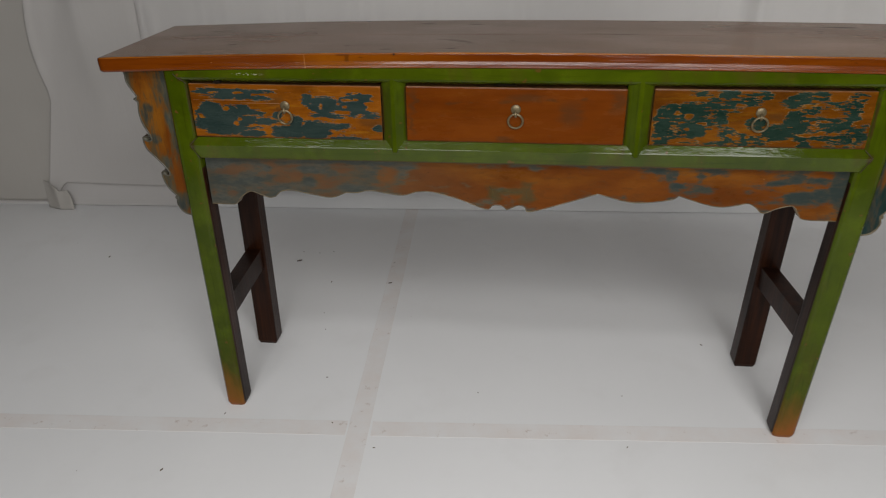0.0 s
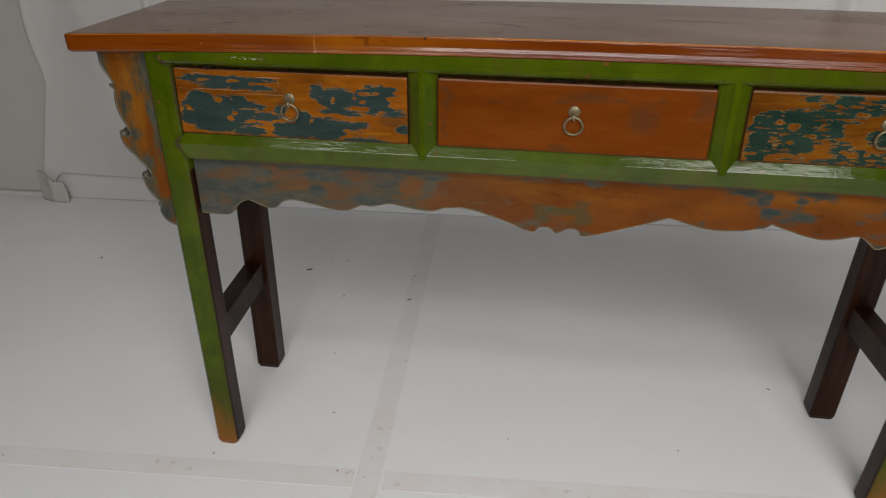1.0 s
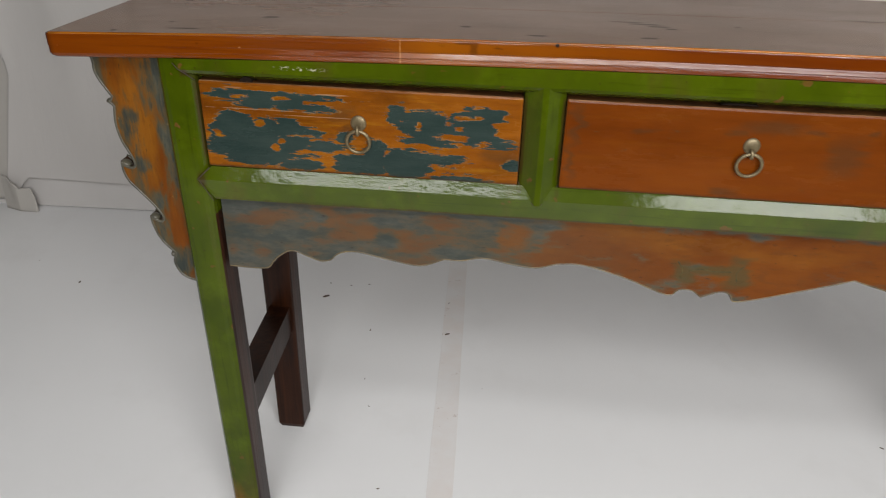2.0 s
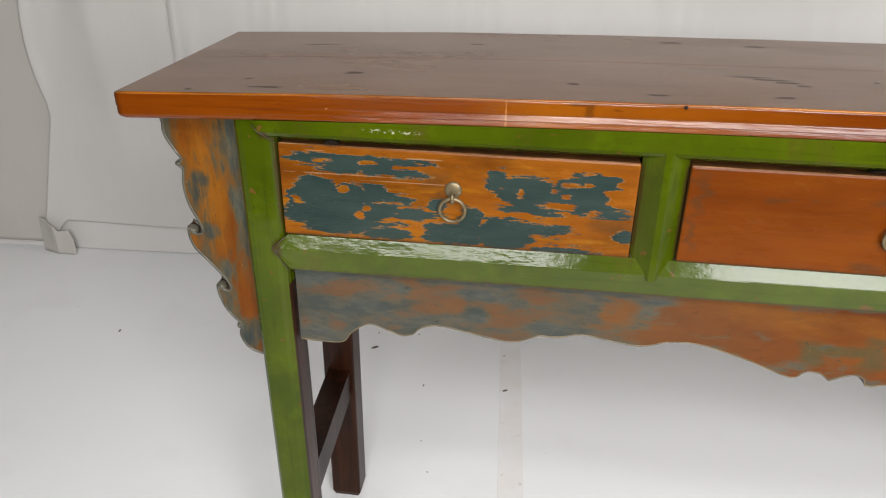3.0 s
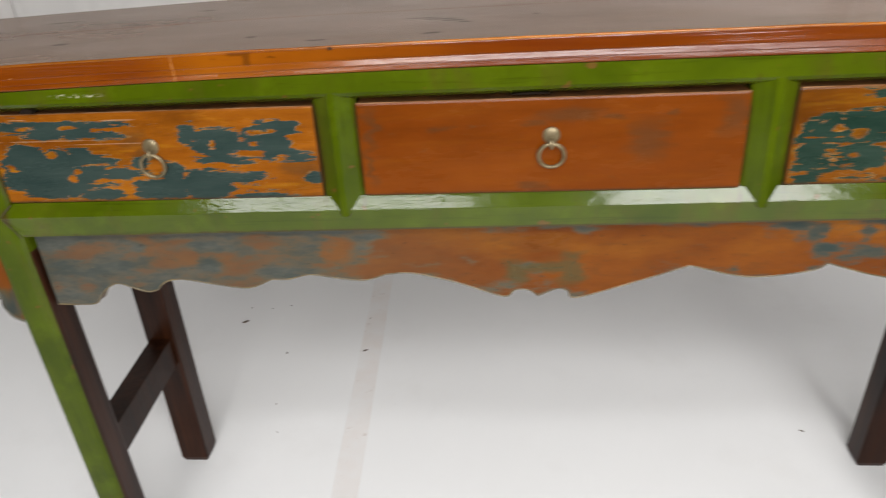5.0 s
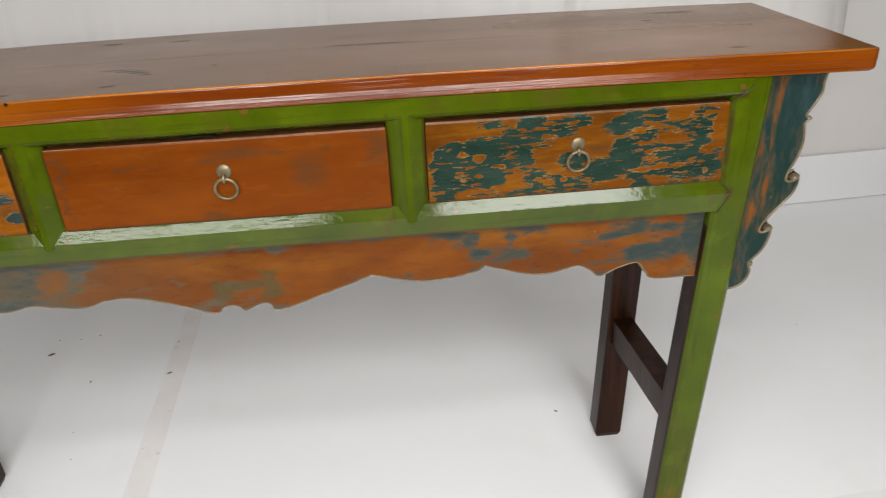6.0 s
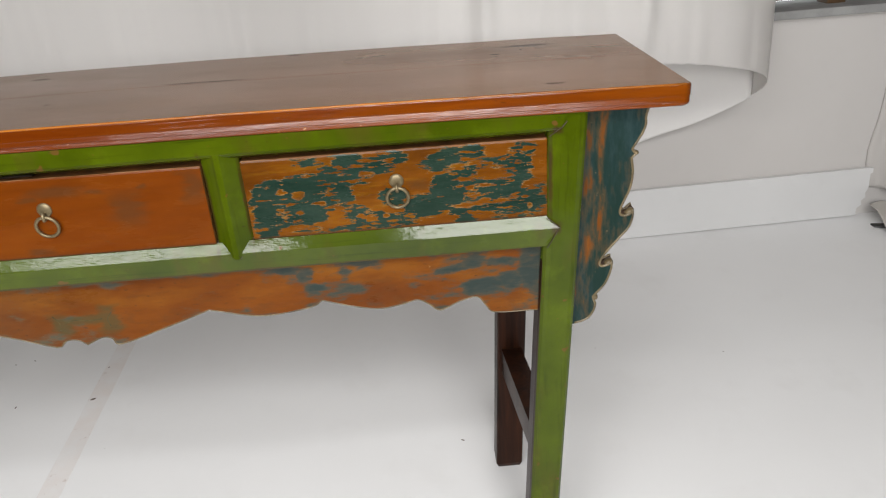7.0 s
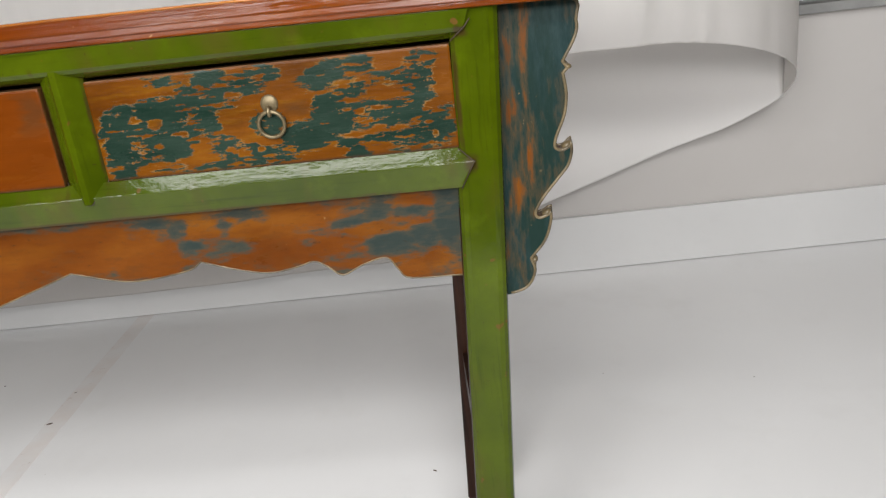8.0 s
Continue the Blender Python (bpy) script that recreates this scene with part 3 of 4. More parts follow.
APRON_BLUE_RIGHT = [
    (0.127, 0.651, 0.0412, 0.0061), (0.202, 0.649, 0.0346, 0.0047), (0.278, 0.646, 0.0249, 0.0064), (0.381, 0.647, 0.0342, 0.006), (0.308, 0.633, 0.0105, 0.0121),
    (0.316, 0.611, 0.0112, 0.0096), (0.361, 0.633, 0.0085, 0.0104), (0.37, 0.61, 0.0184, 0.0058), (0.449, 0.604, 0.0098, 0.0041), (0.504, 0.625, 0.0174, 0.0054),
    (0.538, 0.631, 0.0109, 0.0056), (0.585, 0.63, 0.0165, 0.004), (0.55, 0.594, 0.0266, 0.0145), (0.618, 0.622, 0.0180, 0.0320), (0.590, 0.600, 0.020, 0.012),
]
APRON_ORANGE_RIGHT = [
    (0.579, 0.561, 0.0180, 0.0110), (0.605, 0.572, 0.016, 0.0160), (0.622, 0.556, 0.010, 0.010), (0.575, 0.644, 0.0196, 0.0085), (0.46, 0.634, 0.029, 0.0087), (0.509, 0.613, 0.042, 0.0061),
]
APRON_ORANGE_MID = [(-0.090, 0.590, 0.045, 0.022), (-0.20, 0.590, 0.030, 0.020), (-0.15, 0.625, 0.060, 0.025), (-0.04, 0.625, 0.070, 0.025), (0.06, 0.590, 0.060, 0.030), (0.10, 0.620, 0.060, 0.025), (0.20, 0.615, 0.060, 0.028), (0.26, 0.600, 0.040, 0.022), (0.34, 0.630, 0.040, 0.012), (0.40, 0.620, 0.050, 0.014), (0.45, 0.600, 0.060, 0.018)]
APRON_BLUE_MID = [(-0.30, 0.650, 0.10, 0.007), (-0.21, 0.640, 0.020, 0.006), (-0.02, 0.648, 0.050, 0.006), (0.05, 0.645, 0.030, 0.010), (-0.33, 0.590, 0.030, 0.008), (-0.62, 0.640, 0.030, 0.012), (-0.55, 0.600, 0.030, 0.010)]
APRON_PAINT = rubbed_paint("rubbed_blue_and_orange_paint", [(0.0, 0.36), (0.12, 0.38), (0.30, 0.42), (0.42, 0.52), (0.55, 0.58), (0.75, 0.57), (0.86, 0.56), (0.94, 0.51), (1.0, 0.46)], 0,
                           APRON_ORANGE_LEFT + APRON_ORANGE_MID + APRON_ORANGE_RIGHT, APRON_BLUE_LEFT + APRON_BLUE_MID + APRON_BLUE_RIGHT)
BRACKET_PAINT_A = rubbed_paint("rubbed_orange_bracket_paint", [(0.0, 0.41), (0.4, 0.45), (1.0, 0.43)], 2, [(-0.745, 0.79, 0.014, 0.05), (-0.730, 0.70, 0.022, 0.06), (-0.705, 0.60, 0.014, 0.05)],
                               [(-0.699, 0.800, 0.010, 0.028), (-0.686, 0.735, 0.006, 0.060), (-0.683, 0.600, 0.006, 0.060), (-0.776, 0.800, 0.007, 0.04), (-0.745, 0.755, 0.007, 0.008), (-0.738, 0.690, 0.012, 0.010), (-0.706, 0.725, 0.008, 0.018), (-0.728, 0.640, 0.008, 0.014), (-0.705, 0.550, 0.016, 0.020)], True,
                               ((0.040, 0.045, 0.038), (0.085, 0.080, 0.055)), (0.020, 0.027, 0.025), (0.085, 0.052, 0.018), (0.21, 0.080, 0.007))
BRACKET_PAINT_B = rubbed_paint("rubbed_blue_bracket_paint", [(0.0, 0.30), (1.0, 0.29)], 2, [(0.715, 0.80, 0.004, 0.045), (0.699, 0.730, 0.008, 0.022), (0.716, 0.67, 0.005, 0.040), (0.700, 0.640, 0.009, 0.024), (0.697, 0.800, 0.006, 0.030), (0.708, 0.690, 0.004, 0.030)],
                               [(0.740, 0.800, 0.020, 0.035), (0.730, 0.580, 0.02, 0.03)], True, ((0.010, 0.025, 0.025), (0.022, 0.042, 0.042)), (0.007, 0.021, 0.016), (0.060, 0.042, 0.020), (0.21, 0.085, 0.012), 0.25)


def plain(name, low, high, rough, scale=8.0, bump=0.1, distance=0.002, metal=0.0, specular=0.5, coat=0.0, mottle=0.35):
    mat, n = material(name)
    broad, fine = n.noise(scale, 4, 0.55), n.noise(scale * 9, 3, 0.6)
    colour = n.mix(n.ramp(broad, (0.3, 0.0), (0.7, 1.0)), low, high)
    colour = n.mix(n.ramp(fine, (0.58, 0.0), (0.8, mottle)), colour, [0.7 * c for c in low])
    n.finish(colour, n.ramp(fine, (0.3, rough - 0.05), (0.7, rough + 0.06)), n.math("ADD", broad, n.math("MULTIPLY", fine, 0.4)), bump, distance, coat, metal, specular)
    return mat


EDGE_WOOD = plain("dark_brown_cut_edge", (0.022, 0.012, 0.006), (0.075, 0.034, 0.014), 0.45, 40, 0.3)
RIM_DARK = plain("worn_grey_green_edge", (0.026, 0.025, 0.018), (0.105, 0.095, 0.066), 0.38, 45, 0.4)
RIM = plain("rubbed_pale_edge", (0.045, 0.034, 0.018), (0.175, 0.130, 0.066), 0.35, 45, 0.3)
GRIME = plain("brown_joint_grime", (0.022, 0.013, 0.006), (0.05, 0.03, 0.012), 0.6, 60)
CARVED = plain("dull_green_carving", (0.030, 0.029, 0.012), (0.080, 0.056, 0.018), 0.55, 90, 0.1, 0.002, 0.0, 0.2)
BRASS = plain("dull_old_brass", (0.095, 0.070, 0.034), (0.22, 0.172, 0.095), 0.40, 60, 0.2, 0.0006, 0.5)
WORN_EDGE = plain("rubbed_pale_orange_edge", (0.13, 0.045, 0.010), (0.42, 0.22, 0.11), 0.3, 30, 0.3)
DRAWER_EDGE = plain("dirty_brown_edge", (0.030, 0.014, 0.005), (0.12, 0.045, 0.010), 0.45, 40, 0.3)
# near-black: the shade inside gaps and holes is put into the colour
GAP = plain("near_black_recess", (0.006, 0.004, 0.003), (0.014, 0.009, 0.006), 0.8, 20, 0.1, 0.002, 0.0, 0.05)
WALL = plain("off_white_wall_paint", (0.555, 0.530, 0.510), (0.58, 0.556, 0.537), 0.75, 1.2, 0.05, mottle=0.06)
PAPER = plain("white_board", (0.66, 0.658, 0.655), (0.69, 0.688, 0.685), 0.6, 3.0, 0.05, mottle=0.06)


def cloth(name, low, high, thin=0.08):
    mat, n = material(name)
    broad, weave = n.noise(1.3, 3, 0.5), n.noise(420.0, 2, 0.5)
    crease = n.noise(5.0, 5, 0.6, n.stretch((1.6, 1.6, 0.35)), 0.6)
    n.finish(n.mix(n.ramp(broad, (0.3, 0.0), (0.7, 1.0)), low, high), 0.85, n.math("ADD", crease, n.math("MULTIPLY", weave, 0.03)), 0.2, 0.012, 0.0, 0.0, 0.15)
    # thin cloth lets some light through
    glow, blend = n.make("ShaderNodeBsdfTranslucent"), n.make("ShaderNodeMixShader")
    glow.inputs["Color"].default_value = (*high, 1.0)
    blend.inputs[0].default_value = thin
    n.put(blend.inputs[1], n.shader.outputs[0])
    n.put(blend.inputs[2], glow.outputs[0])
    n.put(n.tree.nodes["Material Output"].inputs["Surface"], blend.outputs[0])
    return mat


CLOTH = cloth("white_backdrop_cloth", (0.520, 0.495, 0.472), (0.590, 0.563, 0.540))
CLOTH_THIN = cloth("thin_white_cloth", (0.80, 0.782, 0.765), (0.86, 0.842, 0.825), 0.58)
# lighter copy of CLOTH: the curl's brightness is put into its colour
CLOTH_CURL_LIT = cloth("lightened_white_sheet", (0.74, 0.722, 0.705), (0.79, 0.772, 0.755))
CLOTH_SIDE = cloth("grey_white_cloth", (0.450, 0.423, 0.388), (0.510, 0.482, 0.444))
SILL = plain("grey_concrete", (0.24, 0.24, 0.235), (0.34, 0.34, 0.33), 0.8, 12, 0.2)
BROWN = plain("brown_window_timber", (0.05, 0.028, 0.013), (0.10, 0.055, 0.024), 0.5, 14)
BLACK = plain("black_plastic", (0.010, 0.010, 0.011), (0.02, 0.02, 0.02), 0.5, 20)
CRUMB = plain("dark_crumb", (0.070, 0.048, 0.036), (0.16, 0.11, 0.08), 0.8, 60)
# unseen hall surfaces, kept dark so little light bounces back
HALL = plain("grey_brown_hall_paint", (0.115, 0.110, 0.103), (0.155, 0.150, 0.140), 0.8, 2.0)
UNSEEN_FLOOR = plain("dark_unseen_floor", (0.085, 0.082, 0.078), (0.125, 0.120, 0.113), 0.75, 2.5)
DAYLIGHT, _n = material("bright_daylight")
_n.shader.inputs["Emission Color"].default_value, _n.shader.inputs["Emission Strength"].default_value = (0.93, 0.97, 1.0, 1.0), 2.5


def floor_paint():
    mat, n = material("white_floor_paint")
    broad, mid, fine = n.noise(0.9, 4, 0.5), n.noise(5.0, 5, 0.6), n.noise(80.0, 3, 0.6)
    colour = n.mix(n.ramp(broad, (0.3, 0.0), (0.7, 1.0)), (0.80, 0.798, 0.797), (0.86, 0.86, 0.862))
    colour = n.mix(n.ramp(mid, (0.55, 0.0), (0.8, 0.22)), colour, (0.66, 0.64, 0.62))
    spots = n.noise(42.0, 2, 0.5)
    colour = n.mix(n.ramp(spots, (0.79, 0.0), (0.80, 0.6)), colour, (0.20, 0.17, 0.14))
    n.finish(colour, n.ramp(mid, (0.3, 0.42), (0.7, 0.55)), n.math("ADD", mid, n.math("MULTIPLY", fine, 0.2)), 0.08, 0.003, 0.0, 0.0, 0.4)
    return mat


FLOOR = floor_paint()


def tape_paint():
    mat, n = material("painted_over_tape")
    streak = n.noise(9.0, 5, 0.6)
    colour = n.mix(n.ramp(streak, (0.35, 0.0), (0.7, 1.0)), (0.80, 0.79, 0.785), (0.77, 0.718, 0.688))
    scuff = n.noise(30.0, 5, 0.7)
    colour = n.mix(n.ramp(scuff, (0.61, 0.0), (0.70, 0.6)), colour, (0.46, 0.36, 0.30))
    n.finish(colour, 0.5, scuff, 0.1, 0.001)
    return mat


TAPE = tape_paint()


# ---- mesh helpers ----
def mesh(bm, name, mats, smooth=False):
    bmesh.ops.recalc_face_normals(bm, faces=bm.faces)
    data = bpy.data.meshes.new(name)
    bm.to_mesh(data)
    bm.free()
    for mat in mats if isinstance(mats, (list, tuple)) else [mats]:
        data.materials.append(mat)
    if smooth:
        for face in data.polygons:
            face.use_smooth = True
    return data


def part(name, bm, mats, parent, label="", smooth=False):
    ob = new(name, mesh(bm, name, mats, smooth))
    ob.parent = parent
    if parent is not None and parent.type == "MESH":
        ob.matrix_parent_inverse = parent.matrix_basis.inverted()
    return tagged(ob, label) if label else ob


def thing(name, bm, mats, label, category, group="", kind="", smooth=False):
    return tagged(new(name, mesh(bm, name, mats, smooth)), label, category, group, kind)


def add_box(bm, x0, x1, y0, y1, z0, z1, bevel=0.0, segments=2):
    made = bmesh.ops.create_cube(bm, size=1.0)["verts"]
    for v in made:
        v.co = Vector(((x0 + x1) / 2 + v.co.x * (x1 - x0), (y0 + y1) / 2 + v.co.y * (y1 - y0), (z0 + z1) / 2 + v.co.z * (z1 - z0)))
    if bevel:
        edges = list({e for v in made for e in v.link_edges})
        bmesh.ops.bevel(bm, geom=edges, offset=bevel, segments=segments, affect="EDGES", profile=0.6)
    return bm


def box(*size, **more):
    return add_box(bmesh.new(), *size, **more)


def loft(rings, closed=True):
    """A solid skinned over rings of equally many places, its ends closed."""
    bm = bmesh.new()
    rows = [[bm.verts.new(p) for p in ring] for ring in rings]
    for a, b in zip(rows, rows[1:]):
        for i in range(len(a) if closed else len(a) - 1):
            j = (i + 1) % len(a)
            bm.faces.new((a[i], a[j], b[j], b[i]))
    if closed:
        bm.faces.new(rows[0])
        bm.faces.new(rows[-1])
    return bm


def smooth_line(points, steps=4):
    """A Catmull-Rom curve through places given as (a, b) or, for a sharp corner, (a, b, 1)."""
    out = []
    for i in range(len(points) - 1):
        p1, p2 = Vector(points[i][:2]), Vector(points[i + 1][:2])
        p0 = p1 * 2 - p2 if i == 0 or len(points[i]) > 2 else Vector(points[i - 1][:2])
        p3 = p2 * 2 - p1 if i + 2 == len(points) or len(points[i + 1]) > 2 else Vector(points[i + 2][:2])
        for k in range(steps):
            t = k / steps
            out.append(0.5 * (2 * p1 + (p2 - p0) * t + (2 * p0 - 5 * p1 + 4 * p2 - p3) * t * t + (3 * p1 - p0 - 3 * p2 + p3) * t ** 3))
    out.append(Vector(points[-1][:2]))
    return out


def board(outline, y0, y1, rim, first, last):
    """An upright carved board with its outline in x and z; a rounded rim (second material) runs along the carved stretch of it."""
    bm = bmesh.new()
    front = bm.faces.new([bm.verts.new((p.x, y0, p.y)) for p in outline])
    made = bmesh.ops.extrude_face_region(bm, geom=[front])
    for v in made["geom"]:
        if isinstance(v, bmesh.types.BMVert):
            v.co.y = y1
    for f in bm.faces:
        f.material_index = 2 if len(f.verts) == 4 else 0
    # the bead runs a little inside the edge
    area = sum(a.x * b.y - b.x * a.y for a, b in zip(outline, outline[1:] + outline[:1]))
    line = []
    for i in range(len(outline))[first:last]:
        a, b = outline[max(0, i - 1)], outline[min(len(outline) - 1, i + 1)]
        way = (b - a).normalized() * (1 if area > 0 else -1)
        line.append(outline[i] + Vector((-way.y, way.x)) * 0.75 * rim)
    for y, path in ((y0 + 0.35 * rim, line), (y1 - 0.35 * rim, outline[first:last])):
        bead = tube([(p.x, y, p.y) for p in path], rim, 8)
        bead.verts.index_update()
        copies = [bm.verts.new(v.co) for v in bead.verts]
        for f in bead.faces:
            face = bm.faces.new([copies[v.index] for v in f.verts])
            face.material_index, face.smooth = 1, True
        bead.free()
    return bm


def tube(points, radius, sides=10, ring=False):
    """A round rod along places."""
    rows = []
    count = len(points)
    for i, p in enumerate(points):
        a = points[(i - 1) % count] if ring or i else p
        b = points[(i + 1) % count] if ring or i + 1 < count else p
        way = (Vector(b) - Vector(a)).normalized()
        side = way.orthogonal().normalized() if abs(way.y) > 0.95 else way.cross(Vector((0, 1, 0))).normalized()
        up = way.cross(side)
        rows.append([Vector(p) + radius * (math.cos(k * 2 * math.pi / sides) * side + math.sin(k * 2 * math.pi / sides) * up) for k in range(sides)])
    if not ring:
        return loft(rows)
    bm = bmesh.new()
    verts = [[bm.verts.new(p) for p in row] for row in rows]
    for i in range(count):
        a, b = verts[i], verts[(i + 1) % count]
        for k in range(sides):
            m = (k + 1) % sides
            bm.faces.new((a[k], a[m], b[m], b[k]))
    return bm


def sheet(xs, zs, place, thick, ripple=None):
    """A hanging sheet: place(x, z) gives its front, thick its depth."""
    bm = bmesh.new()
    front = [[bm.verts.new(place(u, v)) for v in zs] for u in xs]
    back = [[bm.verts.new(Vector(place(u, v)) + Vector((0, thick, 0))) for v in zs] for u in xs]
    for i in range(len(xs) - 1):
        for j in range(len(zs) - 1):
            bm.faces.new((front[i][j], front[i + 1][j], front[i + 1][j + 1], front[i][j + 1]))
            bm.faces.new((back[i][j], back[i][j + 1], back[i + 1][j + 1], back[i + 1][j]))
    for i in range(len(xs) - 1):
        for j in (0, len(zs) - 1):
            bm.faces.new((front[i][j], back[i][j], back[i + 1][j], front[i + 1][j]))
    for j in range(len(zs) - 1):
        for i in (0, len(xs) - 1):
            bm.faces.new((front[i][j], front[i][j + 1], back[i][j + 1], back[i][j]))
    return bm


def span(a, b, count):
    return [a + (b - a) * i / (count - 1) for i in range(count)]


# ---- the room ----
WALL_TURN = 0.042


def wall_y(x):
    return 1.284 + WALL_TURN * x


floor_mesh = box(-3.4, 2.6, -1.30, 1.6, -0.1, 0.0)
# unseen dark floor, added to keep white bounce off the table's front
thing("floor_unseen_dark", box(-3.4, 2.6, -2.10, -1.30, -0.1, -0.004), UNSEEN_FLOOR, "unseen dark floor, added to cut bounce onto the table", "floor", kind="structure")
thing("floor", floor_mesh, FLOOR, "white painted studio floor with taped seams and faint scuffs", "floor", kind="structure")

# the back wall, with a window opening above its sill to the right
bm = bmesh.new()
turn = Matrix.Translation((0, 1.284, 0)) @ Matrix.Rotation(math.atan(WALL_TURN), 4, "Z")
for x0, x1, z0, z1 in ((-3.5, 2.7, 0.0, 0.70), (-3.5, 1.0, 0.70, 3.06), (2.35, 2.7, 0.70, 3.06), (1.0, 2.35, 1.75, 3.06)):
    add_box(bm, x0, x1, 0.0, 0.16, z0, z1)
bm.transform(turn)
thing("wall_north", bm, WALL, "off-white painted back wall with a low window", "wall", kind="structure")

thing("wall_west", box(-3.5, -3.4, -2.26, 1.4, 0, 3.06), HALL, "plain grey-brown side wall", "wall", kind="structure")
thing("wall_east", box(2.60, 2.70, -2.26, 1.5, 0, 3.06), HALL, "plain grey-brown side wall behind a hanging sheet", "wall", kind="structure")
bm = bmesh.new()
for x0, x1, z0, z1 in ((-3.5, -0.67, 0, 1.60), (-0.67, 1.17, 0, 1.18), (-0.67, 1.17, 1.58, 1.60), (1.17, 2.7, 0, 1.60), (-3.5, 2.7, 2.55, 3.06), (-3.5, -1.44, 1.60, 2.55), (-0.16, 0.39, 1.60, 2.55), (1.33, 2.7, 1.60, 2.55)):
    add_box(bm, x0, x1, -2.26, -2.10, z0, z1)
thing("wall_south", bm, HALL, "plain dark grey-brown wall, unseen, with two high windows and an added low opening", "wall", kind="structure")
# unseen ceiling, with a slot for the added skylight
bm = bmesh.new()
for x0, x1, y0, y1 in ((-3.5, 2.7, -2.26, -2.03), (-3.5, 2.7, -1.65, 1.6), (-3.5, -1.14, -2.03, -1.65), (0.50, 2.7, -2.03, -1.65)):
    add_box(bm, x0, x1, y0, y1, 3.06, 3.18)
thing("ceiling", bm, HALL, "plain grey-brown ceiling, unseen, with a narrow skylight added for sheen", "ceiling", kind="structure")

bm = bmesh.new()
torn = [(1.945, 0.003), (1.948, 0.030), (1.962, 0.040), (1.958, 0.056), (1.972, 0.066), (1.968, 0.084), (1.976, 0.100), (1.974, 0.150), (1.982, 0.156), (1.980, 0.172)]
front = bm.faces.new([bm.verts.new((x, -0.014, z)) for x, z in [(-1.30, 0.003)] + torn + [(-1.30, 0.172)]])
for v in bmesh.ops.extrude_face_region(bm, geom=[front])["geom"]:
    if isinstance(v, bmesh.types.BMVert):
        v.co.y = -0.001
bm.transform(Matrix.Translation((0, 1.282, 0)) @ Matrix.Rotation(math.atan(WALL_TURN), 4, "Z"))
thing("baseboard", bm, PAPER, "white board strip along the foot of the wall", "baseboard", kind="structure")
# left length of the baseboard: shade under the hem is put into its grey
bm = box(-1.84, -1.304, -0.010, -0.001, 0.003, 0.172)
bm.transform(Matrix.Translation((0, 1.282, 0)) @ Matrix.Rotation(math.atan(WALL_TURN), 4, "Z"))
thing("baseboard", bm, WALL, "off-white board along the foot of the wall under the cloth, greyed for the shade there", "baseboard", kind="structure")

window = tagged(new("window_1"), "brown timber window with bright slits above a grey sill", "window", kind="structure")
window.matrix_world = turn
part("window_sill", box(0.98, 2.33, -0.03, 0.16, 0.680, 0.706, bevel=0.004), SILL, window, "grey concrete sill")
part("window_frame", box(1.0, 2.33, 0.05, 0.11, 0.724, 0.79, bevel=0.004), BROWN, window)
for x in (1.0, 1.76, 2.28):
    part("mullion", box(x, x + 0.06, 0.04, 0.10, 0.705, 1.75, bevel=0.004), BROWN, window)
part("shutter", box(1.02, 2.32, 0.10, 0.13, 0.735, 1.75), BROWN, window, "brown timber shutter")

thing("backdrop_outside", box(0.9, 2.6, 1.75, 1.77, 0.2, 1.9), DAYLIGHT, "bright daylight outside the window", "backdrop", kind="structure")

# ---- backdrop sheets ----


LEFT_END = -1.86


def left_edge(z):
    """The backdrop's left border: a small swag above, falling away to the left below."""
    return -1.765 - 0.28 * max(0.0, 0.45 - z) - 0.028 * math.sin(math.pi * min(1.0, max(0.0, z - 0.45) / 0.40)) - 0.05 * max(0.0, z - 0.85)


def backdrop(u, v):
    low = min(1.0, max(0.0, (-1.79 - u) / 0.06))
    hem = 0.095 + 0.010 * math.sin(u * 2.3) * (u < 0.4) + max(0.0, 0.337 * (u - 0.42)) + 1.35 * max(0.0, u - 1.28) ** 2 - 0.091 * low * low * (3 - 2 * low)
    z = hem + (3.0 - hem) * v
    pull = min(1.0, max(0.0, (-1.45 - u) / 0.41))
    x = u + (left_edge(z) - LEFT_END) * pull * pull * (3 - 2 * pull)
    fold = 0.012 * math.sin(u * 7 + 0.8 * math.sin(u * 3)) + 0.006 * math.sin(u * 17 + v * 2) + sum(d * math.exp(-((u - c + 0.3 * v) / w) ** 2) for c, d, w in ((-1.56, -0.012, 0.05), (-1.33, -0.006, 0.045), (-1.25, 0.012, 0.05), (-0.9, -0.012, 0.05))) * min(1, 3 * v)
    high = min(1.0, max(0.0, (z - 0.44) * 8))
    lip = -0.005 * math.exp(-((x - left_edge(z) - 0.010) / 0.014) ** 2) * high + 0.003 * math.exp(-((x + 1.76 - 0.26 * (z - 0.45)) / 0.035) ** 2) * high
    # the end bends forward to meet the curl of the sheet in front
    bend = min(1.0, max(0.0, (u - 1.12) / 0.3405))
    y = wall_y(x) - 0.030 - 0.015 * min(1.0, max(0.0, (u + 1.3) / 0.4)) + fold * min(1, 0.3 + 2 * v) * (1 - bend) + lip
    return (x, y + (1.199 + 0.06 * min(1.0, v) - y) * bend ** 2.2, z)


thing("backdrop_sheet", sheet([LEFT_END + k for k in span(0, 0.24, 50)] + span(LEFT_END + 0.25, 0.58, 100), [k ** 1.5 for k in span(0, 1, 60)], backdrop, 0.004), CLOTH,
      "white cloth backdrop hanging before the wall", "backdrop", smooth=True)
